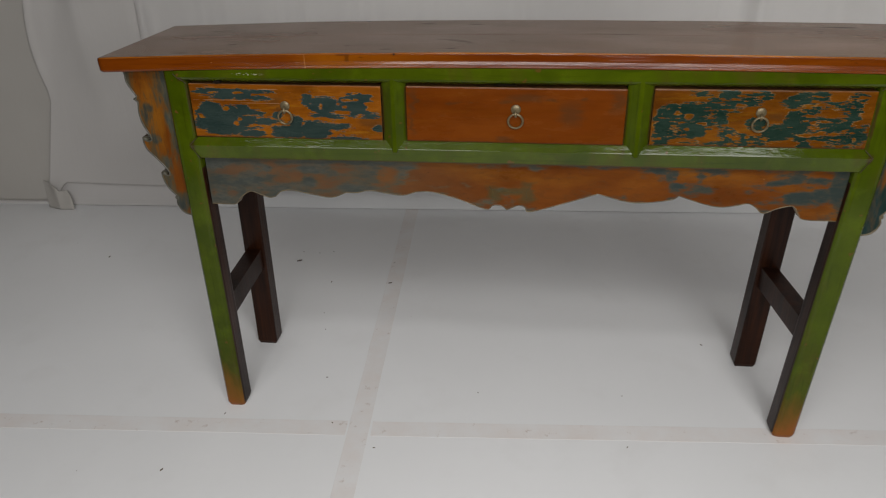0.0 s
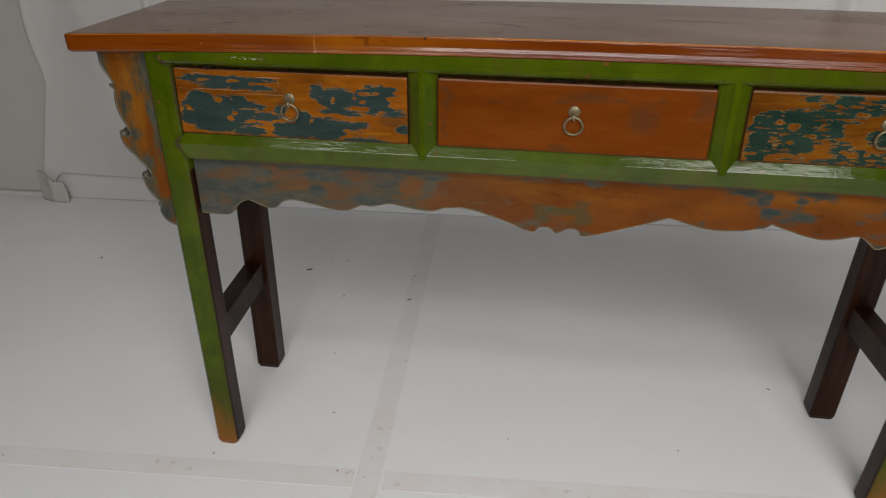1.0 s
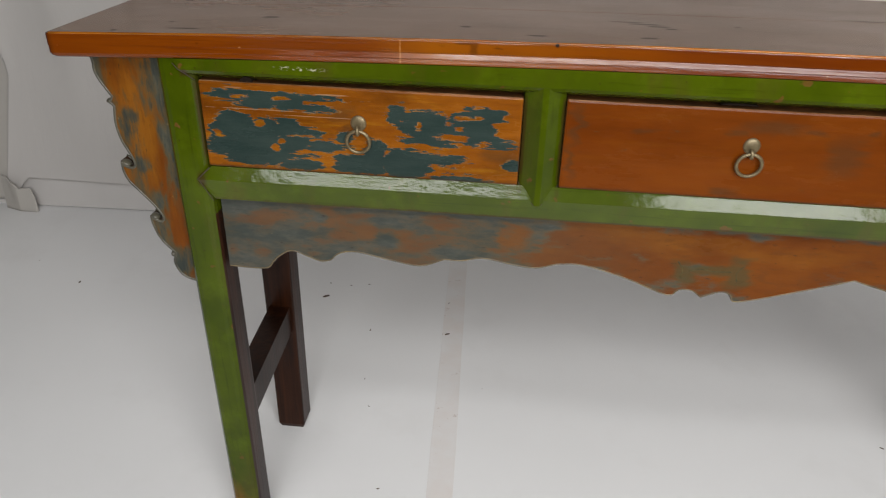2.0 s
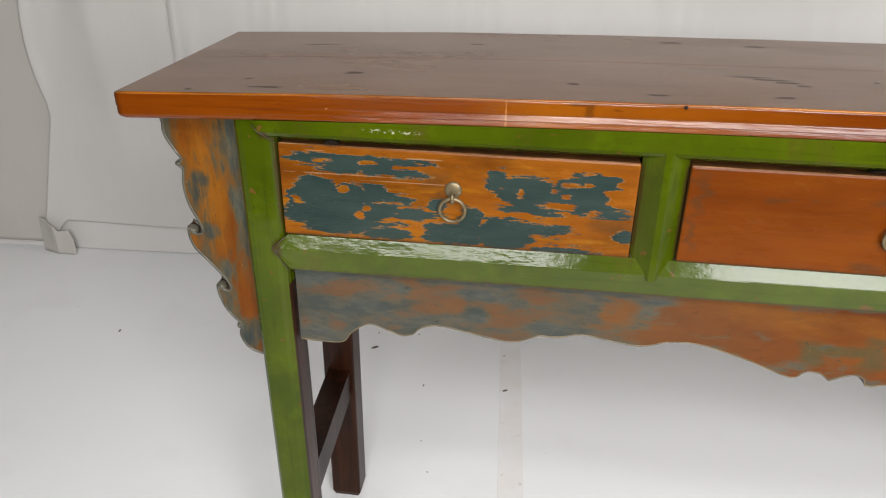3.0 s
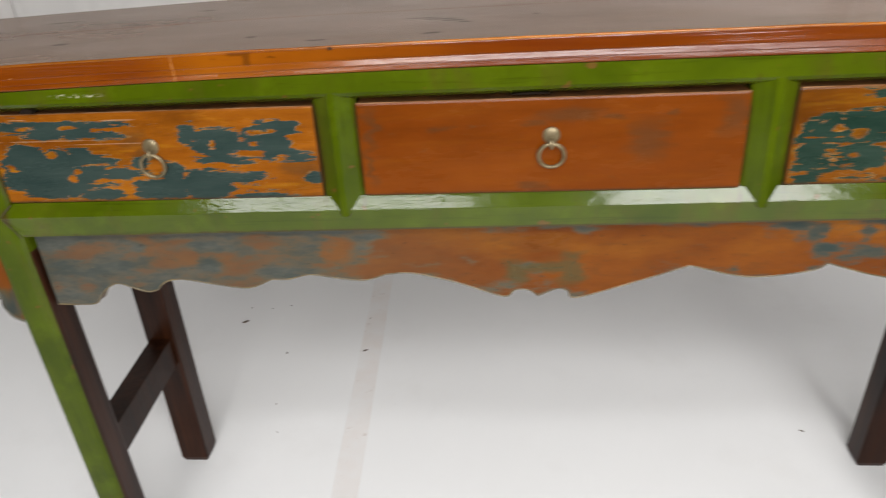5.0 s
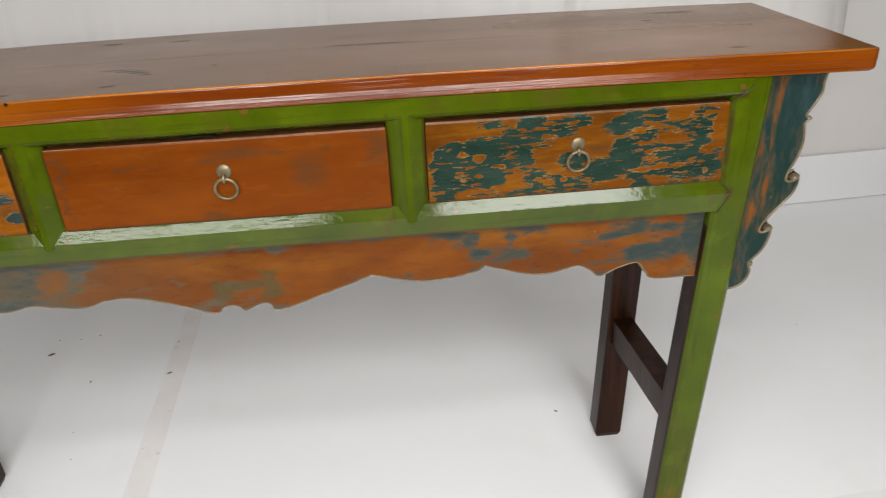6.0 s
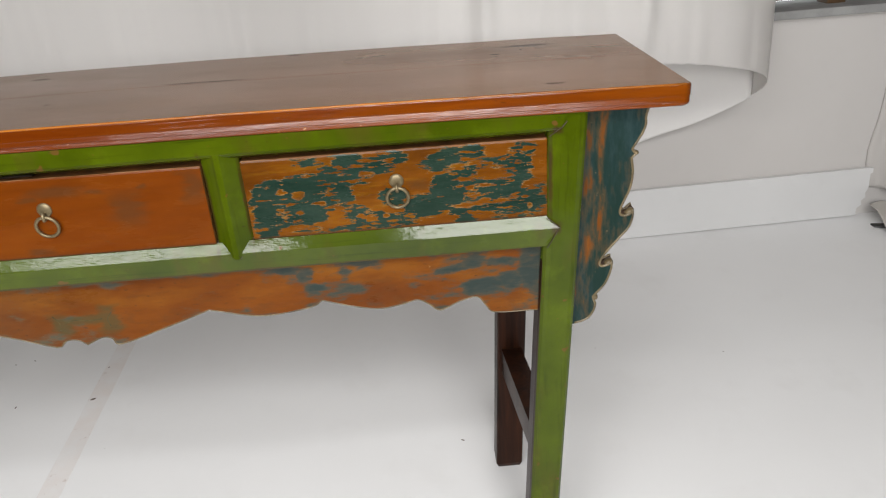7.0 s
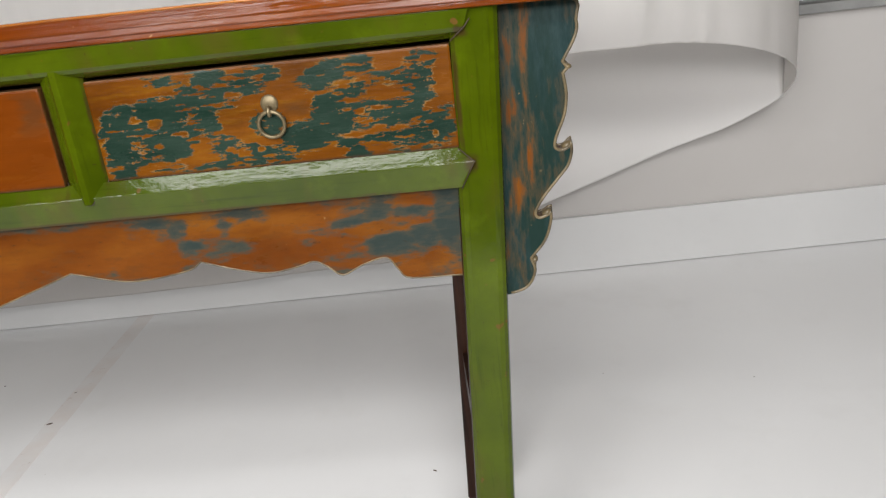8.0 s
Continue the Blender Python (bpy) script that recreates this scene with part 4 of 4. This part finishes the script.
# right end of the same sheet, lightened in colour for the light it gets
thing("curled_sheet", sheet(span(0.583, 1.4605, 60), [k ** 1.5 for k in span(0, 1, 60)], backdrop, 0.003), CLOTH_CURL_LIT,
      "white sheet cut on the slant, rolled in behind the drape", "drape", smooth=True)


def front_drape(u, v):
    # hangs free of the wall; its end (u over 0, in degrees) curls round and back to the wall
    if u <= 0:
        # swings back to the wall at the far end
        k = min(1.0, max(0.0, (-0.30 - u) / 1.0))
        k = k * k * (3 - 2 * k)
        x = 1.05 + u
        y, hem = 0.80 + (wall_y(x) - 0.062 - 0.80) * k + 0.006 * k * math.sin(x * 9), 0.70 - 0.09 * k
    else:
        a = radians(u - 90)
        x, y, hem = 1.05 + 0.41 * math.cos(a), 1.20 + (0.40 if a < 0 else 0.137) * math.sin(a), 0.70 - 0.205 * (u / 90) ** 1.6
    z = hem + (3.0 - hem) * v
    fold = sum(depth * math.exp(-((x - at - 0.05 * v) / wide) ** 2) for at, depth, wide in ((0.60, 0.020, 0.03), (0.645, -0.035, 0.018), (0.93, 0.02, 0.03), (1.01, -0.040, 0.022), (1.07, 0.03, 0.02))) if u <= 0 else 0.0
    pucker = 0.004 * math.sin(x * 90 + 3 * math.sin(x * 23)) * math.exp(-12 * v) if u <= 40 else 0.0
    away = wall_y(x) - 0.03 - y
    return (x, wall_y(x) - 0.03 - away * (1 - 0.5 * min(1.0, v)) + fold * min(1, 0.12 + 9 * v) + pucker, z)


thing("front_drape", sheet(span(-2.40, 0.0, 170)[:-1] + span(0.0, 90.0, 40), [k * k for k in span(0, 1, 24)], front_drape, 0.003), CLOTH_THIN,
      "white sheet hanging loosely before the window, its end curled back", "drape", smooth=True)


def side_drape(u, v):
    # reaches behind the backdrop's edge, but for its cut lower corner
    z = 0.02 + 2.9 * v
    tuck = min(1.0, max(0.0, (z - 0.22) / 0.2))
    x = -1.80 - u + 0.09 * tuck * max(0.0, 1 - u / 0.3)
    return (x, wall_y(x) - 0.010 - 0.003 * math.sin(u * 8 + z), z)


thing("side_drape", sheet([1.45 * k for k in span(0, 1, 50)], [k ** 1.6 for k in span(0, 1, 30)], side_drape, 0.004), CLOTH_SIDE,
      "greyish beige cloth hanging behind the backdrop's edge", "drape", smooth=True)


def crumple(u, v):
    # the torn lower corner of the side cloth, lying over the backdrop's edge
    x = -1.885 + 0.115 * u
    fall = [(-1.885, 0.112), (-1.854, 0.108), (-1.838, 0.098), (-1.825, 0.094), (-1.816, 0.077), (-1.782, 0.080), (-1.773, 0.050), (-1.770, 0.001)]
    height = next(a + (b - a) * (x - p) / (q - p) for (p, a), (q, b) in zip(fall, fall[1:]) if x <= q + 1e-6)
    out = min(1.0, max(0.0, (x + 1.885) / 0.06))
    return (x, wall_y(x) - 0.030 - 0.022 * out - 0.006 * (1 - v) ** 2 - 0.008 * math.exp(-((x + 1.832) / 0.020) ** 2) * v, 0.001 + height * v)


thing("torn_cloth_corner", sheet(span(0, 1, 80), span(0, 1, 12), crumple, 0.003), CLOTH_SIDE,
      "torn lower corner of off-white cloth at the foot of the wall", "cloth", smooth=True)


def right_drape(u, v):
    # gathers to a point above the torn end of the board, then spreads again
    z = 0.10 + 2.8 * v
    pinch = 0.05 * math.exp(-((z - 0.16) / 0.12) ** 2)
    fold = 0.020 * math.sin(u * 40 + 2.0 * z) + 0.012 * math.sin(u * 75 - 5 * z)
    return (1.975 + 0.9 * u - 0.02 * math.exp(-((z - 0.22) / 0.10) ** 2), wall_y(1.98) - 0.006 - 0.50 * u - pinch * u * 3 + fold * min(1.0, u * 12), z)


thing("corner_drape", sheet(span(0.0, 0.66, 70), [k ** 1.5 for k in span(0, 1, 40)], right_drape, 0.004), CLOTH,
      "white cloth hanging in folds in the corner of the studio", "drape", smooth=True)


def rag(u, v):
    return (1.955 + 0.30 * u, 1.30 - 0.16 * v - 0.05 * u, 0.012 + 0.05 * (1 - v) + 0.012 * math.sin(u * 12 + v * 5))


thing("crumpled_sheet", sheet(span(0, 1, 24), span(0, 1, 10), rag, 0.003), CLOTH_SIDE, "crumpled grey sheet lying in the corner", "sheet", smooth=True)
bm = loft([[(x, y - 0.012, 0.0), (x, y + 0.012 + w, 0.0), (x, y + 0.010 + w, 0.006), (x, y - 0.010, 0.006)] for x, y, w in ((1.955, 1.262, 0.0), (2.02, 1.232, 0.018), (2.20, 1.150, 0.03))])
thing("black_strip", bm, BLACK, "flat black strip lying on the floor in the corner", "strip")

# ---- floor tape and crumbs ----


def tape(name, a, b, width):
    a, b = Vector(a), Vector(b)
    way = (b - a).normalized()
    side = Vector((-way.y, way.x)) * width / 2
    rings = []
    for i in range(41):
        p = a + (b - a) * i / 40
        w = 1 + 0.04 * noise.noise((p.x * 9, p.y * 9, 0))
        rings.append([(p.x - side.x * w, p.y - side.y * w, 0.0), (p.x + side.x * w, p.y + side.y * w, 0.0),
                      (p.x + side.x * w * 0.97, p.y + side.y * w * 0.97, 0.0004), (p.x - side.x * w * 0.97, p.y - side.y * w * 0.97, 0.0004)])
    return thing(name, loft(rings), TAPE, "flat painted-over tape strip on the white floor", "tape", group="tape strips on the floor", kind="structure")


tape("floor_tape", (-0.415, 1.28), (-0.29, -1.2), 0.05)
tape("floor_tape", (-3.0, -0.19), (-0.378, -0.036), 0.052)
tape("floor_tape", (-0.318, -0.033), (2.0, 0.115), 0.052)

# ---- the table ----
table = tagged(new("console_table"), "old painted wooden console table with three drawers and carved apron", "console table")


def crown(x):
    """How far the old top has bowed up over its height at the left end."""
    return 0.0145 - (0.0145 if x < 0 else 0.0080) * (x / 0.81) ** 2


def plank(y0, y1, x0, x1):
    """A long board of the top, its arrises slightly worn."""
    bm = box(x0, x1, y0, y1, 0.8455, 0.860)
    corners = [e for e in bm.edges if y0 < 0 and all(v.co.y < 0 for v in e.verts) and abs(e.verts[0].co.z - e.verts[1].co.z) > 0.01]
    if corners:
        bmesh.ops.bevel(bm, geom=corners, offset=0.007, segments=4, affect="EDGES", profile=0.5)
    bmesh.ops.bisect_plane(bm, geom=bm.verts[:] + bm.edges[:] + bm.faces[:], plane_co=((x0 + x1) / 2, 0, 0), plane_no=(1, 0, 0))
    long = [e for e in bm.edges if abs(e.verts[0].co.x - e.verts[1].co.x) > 0.02]
    bmesh.ops.subdivide_edges(bm, edges=long, cuts=60 if x1 - x0 > 1 else 3)
    for v in bm.verts:
        if v.co.y < 0 or v.co.y > 0.3:
            v.co.y += 0.0012 * noise.noise((v.co.x * 9, v.co.z * 20, 1.0))
        if v.co.z > 0.85:
            v.co.z += 0.0010 * noise.noise((v.co.x * 6, v.co.y * 8, 4.0))
        v.co.z += crown(v.co.x)
    sharp = [e for e in bm.edges if e.is_manifold and e.calc_face_angle() > 1.0]
    seam = [e for e in sharp if all(abs(v.co.y - 0.1668) < 0.004 for v in e.verts) or all(min(abs(v.co.x + 0.7505), abs(v.co.x - 0.7545)) < 0.002 for v in e.verts)]
    sharp = [e for e in sharp if e not in seam and all(v.co.z - crown(v.co.x) > 0.852 for v in e.verts)]
    bmesh.ops.bevel(bm, geom=sharp, offset=0.0025, segments=2, affect="EDGES", profile=0.6)
    bm.normal_update()
    for f in bm.faces:
        f.material_index = 0 if f.normal.z > 0.8 else 1
    return bm


MOULDING = [(-0.0130, 0.8460), (-0.0122, 0.8450), (-0.0120, 0.8442), (-0.0123, 0.8430), (-0.0130, 0.8400), (-0.0133, 0.8390), (-0.0128, 0.8382), (-0.0112, 0.8376), (-0.0116, 0.8366), (-0.0131, 0.8340), (-0.0128, 0.8326), (-0.0095, 0.8318)]
profile = MOULDING + [(0.3500 - 0.0135 - (y + 0.0130), z) for y, z in reversed(MOULDING)]


def groove(k, i, y, z):
    """A point of the moulded edge; its grooves are worn flat over the left end and at the right corner."""
    worn = min(1.0, max(0.0, (-k - 0.60) / 0.25, (k - 0.955) / 0.03))
    flat = -0.0130 + 0.0035 * max(0.0, (0.8350 - z) / 0.0032)
    front = i < len(MOULDING)
    inset = (y + 0.0130) if front else 0.3365 - y
    inset += (flat + 0.0130 - inset) * worn
    turn_in = min(1.0, max(0.0, (abs(k) - 0.991) / 0.009))
    corner = 0.007 * (1 - math.sqrt(1 - turn_in * turn_in)) if front else 0.0
    return (k * (0.8135 - inset) + 0.002, -0.0130 + inset + corner if front else 0.3365 - inset, z + crown(k * 0.81))


bm = loft([[groove(k, i, y, z) for i, (y, z) in enumerate(profile)] for k in span(-1, -0.991, 6)[:-1] + span(-0.991, 0.991, 70) + span(0.991, 1, 6)[1:]])
tabletop = part("tabletop", bm, WOOD_EDGE, table, "glossy red-brown varnished top")
for y0, y1, x0, x1 in ((-0.013, 0.1662, -0.812, 0.816), (0.1672, 0.338, -0.7505, 0.7545)):
    part("plank", plank(y0, y1, x0, x1), [WOOD_TOP, WOOD_EDGE], tabletop)
for x0, x1 in ((-0.812, -0.7508), (0.7548, 0.816)):
    part("end_board", plank(0.1668, 0.338, x0, x1), [WOOD_TOP, WOOD_EDGE], tabletop, "cross board at the end of the top")


ARRIS = wood_material("worn_orange_arris", (0.20, 0.055, 0.003), (0.39, 0.130, 0.008), 0.16, (), 0.45)
part("worn_arris", tube([(x, -0.0121 + 0.0003 * math.sin(x * 31), 0.8594 + crown(x) + 0.0005 * noise.noise((x * 14, 0, 2))) for x in span(-0.805, 0.808, 90)], 0.0015, 6), ARRIS, tabletop, "worn orange front edge", True)


# near-black plug, slightly proud: the shade of a nail hole as colour
part("nail_hole", tube([(-0.2265, -0.0139, 0.8714), (-0.2265, -0.0134, 0.8714), (-0.2265, -0.0080, 0.8714)], 0.0021, 10), GAP, tabletop, "near-black plug for the shade in a nail hole of the front edge")


def leg(top, foot, half_x, half_y, height, rounding):
    rings = []
    for k in range(13):
        t = k / 12
        z = height * (1 - t)
        cx, cy = top[0] + (foot[0] - top[0]) * t, top[1] + (foot[1] - top[1]) * t
        pull = 1.0 if z > 0.012 else 0.86
        ring = []
        for sx, sy, start in ((1, 1, 0), (-1, 1, 90), (-1, -1, 180), (1, -1, 270)):
            for a in (0, 30, 60, 90):
                ang = radians(start + a)
                ring.append((cx + pull * (sx * (half_x - rounding) + rounding * math.cos(ang)), cy + pull * (sy * (half_y - rounding) + rounding * math.sin(ang)), z))
        rings.append(ring)
    full = 1 / 0.86
    rings.insert(-1, [(cx + (x - cx) * full, cy + (y - cy) * full, 0.010) for x, y, _ in rings[-1]])
    return loft(rings)


LEGS = {-1: ((-0.6645, 0.022), (-0.670, 0.048)), 1: ((0.6670, 0.022), (0.630, 0.048))}
BACKS = {-1: ((-0.674, 0.305), (-0.680, 0.318)), 1: ((0.640, 0.305), (0.611, 0.318))}
for side in (-1, 1):
    bm = leg(*LEGS[side], 0.0228 if side < 0 else 0.0255, 0.028, 0.842, 0.011)
    bmesh.ops.recalc_face_normals(bm, faces=bm.faces)
    for f in bm.faces:
        f.material_index = 1 if (f.normal.x * side < -0.94 and f.calc_center_median().z < 0.665) or f.normal.y > 0.6 else 0
    part("front_leg", bm, [GREEN_LEG, WOOD_DARK], table, "green lacquered leg rubbed to orange at the foot", smooth=False)
    part("back_leg", leg(*BACKS[side], 0.027, 0.024, 0.832, 0.003), WOOD_DARK, table, "dark brown square leg")
    fx = LEGS[side][0][0] + (LEGS[side][1][0] - LEGS[side][0][0]) * 0.68
    bx = BACKS[side][0][0] + (BACKS[side][1][0] - BACKS[side][0][0]) * 0.68
    rings = [[(x - 0.019, y, 0.245), (x + 0.019, y, 0.245), (x + 0.019, y, 0.30), (x - 0.019, y, 0.30)] for x, y in ((fx, 0.05), (bx, 0.30))]
    part("stretcher", loft(rings), WOOD_DARK, table, "dark brown cross bar")
    part("side_panel", box(side * 0.66 - 0.008, side * 0.66 + 0.008, 0.045, 0.29, 0.655, 0.8315), WOOD_DARK, table)


def rail(profile, ends, taper, bow=()):
    """A rail along x with a ridged front: profile in y and z; taper says how far each edge runs past the ends; bow lists the edges that follow the top."""
    return loft([[(k * (ends + taper[i]), y, z + (crown(k * 0.66) if i in bow else 0)) for i, (y, z) in enumerate(profile)] for k in span(-1, 1, 25)])


part("top_rail", rail([(0.004, 0.8132), (-0.008, 0.8196), (-0.0115, 0.8240), (-0.0115, 0.8315), (0.03, 0.8315), (0.03, 0.8132)], 0.640, [0.0, 0.010, 0.016, 0.022, 0.0, 0.0], (3, 4)), GREEN, table)
part("bottom_rail", rail([(0.0005, 0.7008), (-0.0082, 0.6868), (-0.0088, 0.6857), (-0.0084, 0.6845), (-0.001, 0.6570), (0.03, 0.6570), (0.03, 0.7003)], 0.638, [0.0, 0.015, 0.017, 0.015, 0.0, 0.0, 0.0]), GREEN, table)
for cx in (-0.2335, 0.228):
    side = ((-0.0235, 0.005), (-0.0034, -0.0112), (0.0034, -0.0112), (0.0235, 0.005), (0.0235, 0.03), (-0.0235, 0.03))
    rings = [[(cx + dx, y, z if z > 0.70 else z + 1.1 * max(0.0, abs(dx) - 0.0034)) for dx, y in side] for z in (0.6795, 0.75, 0.827)]
    part("divider", loft(rings), GREEN_LEG, table, "green faceted upright between the drawers")



def joint(points):
    part("joint_line", tube(points, 0.0007, 6), GRIME, table, "dark grime in a joint", True)


for cx in (-0.2335, 0.228):
    joint([(cx - 0.0237, 0.0030, 0.7040), (cx - 0.0222, 0.0015, 0.6995), (cx - 0.0034, -0.0090, 0.6788), (cx + 0.0034, -0.0090, 0.6788), (cx + 0.0222, 0.0015, 0.6995), (cx + 0.0237, 0.0030, 0.7040)])
for s in (-1, 1):
    joint([(s * 0.6385, -0.0055, 0.7012), (s * 0.6535, -0.0078, 0.6868), (s * 0.6553, -0.0080, 0.6857), (s * 0.6535, -0.0078, 0.6845), (s * 0.6385, -0.0060, 0.6565)])
    joint([(s * 0.6410, -0.0055, 0.8110), (s * 0.6508, -0.0080, 0.8190), (s * 0.6568, -0.0110, 0.8240), (s * 0.6628, -0.0112, 0.8315)])

# near-black plates: the shade in two notches, put into colour
for x, wide, high in ((-0.579, 0.0075, 0.0055), (-0.022, 0.020, 0.0022)):
    outline = [(x + wide * math.cos(a), 0.8125 + high * math.sin(a)) for a in span(0, math.pi, 11)]
    part("notch", loft([[(px, y, pz) for px, pz in outline] for y in (-0.0065 if high > 0.004 else -0.002, 0.010)]), GAP, table, "near-black plate for the shade in a notch over a drawer")
part("drawer_case", box(-0.64, 0.64, 0.03, 0.29, 0.660, 0.830), GAP, table, "dark inside behind the drawers")
part("back_panel", box(-0.64, 0.62, 0.292, 0.302, 0.66, 0.8315), WOOD_DARK, table)

for n, (x0, x1) in enumerate(((-0.6412, -0.2572), (-0.2102, 0.2046), (0.2514, 0.6408))):
    cx = (x0 + x1) / 2
    bm = box(x0 - cx + 0.0008, x1 - cx - 0.0008, 0.0, 0.03, -0.0548, 0.0532, bevel=0.0024)
    bm.normal_update()
    for f in bm.faces:
        f.material_index = 0 if f.normal.y < -0.8 else 2 if f.normal.z > 0.3 and f.normal.y < -0.1 else 1
    drawer = part("drawer", bm, [DRAWER_PAINT[n], DRAWER_EDGE, WORN_EDGE], table, ("drawer of worn orange paint with dark teal patches", "drawer of plain worn orange paint", "drawer of dark teal paint flaked to orange")[n])
    drawer.location = (cx, (0.0, -0.0028, -0.0005)[n], 0.7555)
    drawer.rotation_euler = (0, radians((0.25, 0.2, 0.1)[n]), 0)
    hx = (-0.4495, 0.0, 0.4455)[n] - cx
    bm = bmesh.new()
    bmesh.ops.create_uvsphere(bm, u_segments=20, v_segments=10, radius=1.0)
    for v in bm.verts:
        v.co = Vector((hx + v.co.x * 0.0095, -0.0005 + v.co.y * 0.0030, 0.0118 + v.co.z * 0.0098))
    plate = part("handle_plate", bm, BRASS, None, "dull brass backplate", True)
    bm = tube([(hx, 0.001, 0.0090), (hx, -0.006, 0.0088), (hx, -0.0100, 0.0048), (hx, -0.0085, 0.0005), (hx, -0.004, 0.0012)], 0.0022, 8)
    eye_bolt = part("staple", bm, BRASS, None, "", True)
    pts = [(hx + 0.0138 * math.cos(a), -0.0075 + 0.0015 * (1 - math.sin(a)), -0.0092 + 0.0138 * math.sin(a)) for a in span(0, 2 * math.pi, 37)[:-1]]
    pull = part("ring_pull", tube(pts, 0.0021, 8, True), BRASS, None, "round brass ring", True)
    for ob in (plate, eye_bolt, pull):
        ob.parent = drawer

APRON_EDGE = [(-0.640, 0.547), (-0.612, 0.546), (-0.586, 0.548), (-0.574, 0.563), (-0.552, 0.577), (-0.530, 0.570), (-0.512, 0.564), (-0.498, 0.567, 1), (-0.486, 0.578),
              (-0.462, 0.582), (-0.421, 0.574), (-0.378, 0.568), (-0.346, 0.580, 1), (-0.323, 0.580), (-0.296, 0.586), (-0.259, 0.580), (-0.227, 0.577), (-0.200, 0.585, 1),
              (-0.166, 0.586), (-0.110, 0.571), (-0.056, 0.551), (-0.041, 0.560), (-0.025, 0.560), (-0.013, 0.551, 1), (0.010, 0.561), (0.023, 0.558), (0.035, 0.548),
              (0.109, 0.571), (0.167, 0.591, 1), (0.224, 0.576), (0.262, 0.575), (0.309, 0.582), (0.325, 0.591, 1), (0.372, 0.576), (0.406, 0.570), (0.436, 0.574),
              (0.458, 0.579), (0.473, 0.571), (0.489, 0.559), (0.515, 0.570), (0.542, 0.576), (0.554, 0.561), (0.569, 0.548), (0.634, 0.547)]
part("apron", board(smooth_line(APRON_EDGE) + [Vector((0.634, 0.658)), Vector((-0.640, 0.658))], 0.018, 0.034, 0.0011, 0, -2), [APRON_PAINT, RIM, EDGE_WOOD], table, "carved apron of rubbed blue-grey and orange paint")

apron = bpy.data.objects["apron"]
strokes = [smooth_line([(-0.034, 0.589), (-0.020, 0.593), (-0.004, 0.591), (0.018, 0.592)]),
           smooth_line([(-0.049, 0.602), (-0.042, 0.591), (-0.043, 0.578)]), smooth_line([(0.033, 0.602), (0.025, 0.591), (0.027, 0.579)])]
for stroke in strokes:
    part("carved_line", tube([(p.x, 0.0211, p.y) for p in stroke], 0.0034, 8), CARVED, apron, "", True)

BRACKET_EDGE = [(0.650, 0.8425), (0.764, 0.8415), (0.773, 0.817), (0.771, 0.800), (0.757, 0.776, 1), (0.7625, 0.770), (0.757, 0.764, 1), (0.7595, 0.742), (0.756, 0.719), (0.746, 0.696), (0.745, 0.685),
                (0.754, 0.684), (0.762, 0.691, 1), (0.762, 0.678), (0.757, 0.663), (0.746, 0.650), (0.728, 0.629), (0.719, 0.614), (0.721, 0.608), (0.729, 0.610), (0.736, 0.614, 1),
                (0.735, 0.600), (0.727, 0.578), (0.710, 0.558, 1), (0.714, 0.544), (0.708, 0.528), (0.697, 0.519), (0.677, 0.515), (0.645, 0.514)]
for side, shift, paint, rim, words in ((-1, 0.008, BRACKET_PAINT_A, RIM_DARK, "carved bracket of orange paint with grey rubbing"), (1, 0.0, BRACKET_PAINT_B, RIM, "carved bracket of blue-green paint with orange streaks")):
    outline = [Vector((side * (p.x + shift), p.y)) for p in smooth_line(BRACKET_EDGE)]
    wing = part("bracket", board(outline, 0.022, 0.042, 0.0019, 4, -5), [paint, rim, EDGE_WOOD], table, words)
    for x, z, long, high, lean in ((0.7610, 0.7705, 0.0060, 0.0042, 10), (0.7560, 0.6870, 0.0085, 0.0048, -28), (0.7300, 0.6120, 0.0080, 0.0048, -30), (0.7130, 0.5560, 0.0050, 0.0060, 20)):
        bm = bmesh.new()
        bmesh.ops.create_uvsphere(bm, u_segments=14, v_segments=8, radius=1.0)
        bm.transform(Matrix.Translation((side * (x + shift), 0.0265, z)) @ Matrix.Rotation(side * radians(lean), 4, "Y") @ Matrix.Diagonal((0.8 * long, 0.0070, 0.75 * high, 1)))
        part("scroll", bm, rim, wing, "", True)

# ---- crumbs on the floor ----
CRUMBS = [(-0.734, 0.791, 0.011), (-1.410, 0.768, 0.007), (0.520, 0.389, 0.005), (-0.397, 0.663, 0.008), (-0.588, 0.655, 0.005), (-0.536, 0.378, 0.003), (-0.474, 0.154, 0.004), (-0.687, -0.011, 0.004),
          (-0.416, -0.021, 0.004), (-0.300, -0.097, 0.004), (-0.756, -0.210, 0.006), (-0.077, 0.125, 0.003), (0.281, 0.143, 0.003), (0.274, -0.043, 0.004), (-0.738, 0.859, 0.004), (-0.680, 0.855, 0.003),
          (-0.407, 0.803, 0.004), (-0.563, 0.467, 0.003), (-0.633, 0.867, 0.004)]
for n, (x, y, size) in enumerate(CRUMBS):
    bm = bmesh.new()
    bmesh.ops.create_icosphere(bm, subdivisions=1, radius=1)
    for v in bm.verts:
        v.co = Vector((v.co.x * size, v.co.y * size * 0.35, max(0.0, (v.co.z + 0.7) * size * 0.2)))
    bm.transform(Matrix.Rotation(0.6 + n, 4, "Z"))
    ob = thing("floor_crumb", bm, CRUMB, "small dark crumb lying on the white floor", "crumb", group="crumbs on the floor")
    ob.location = (x, y, 0)
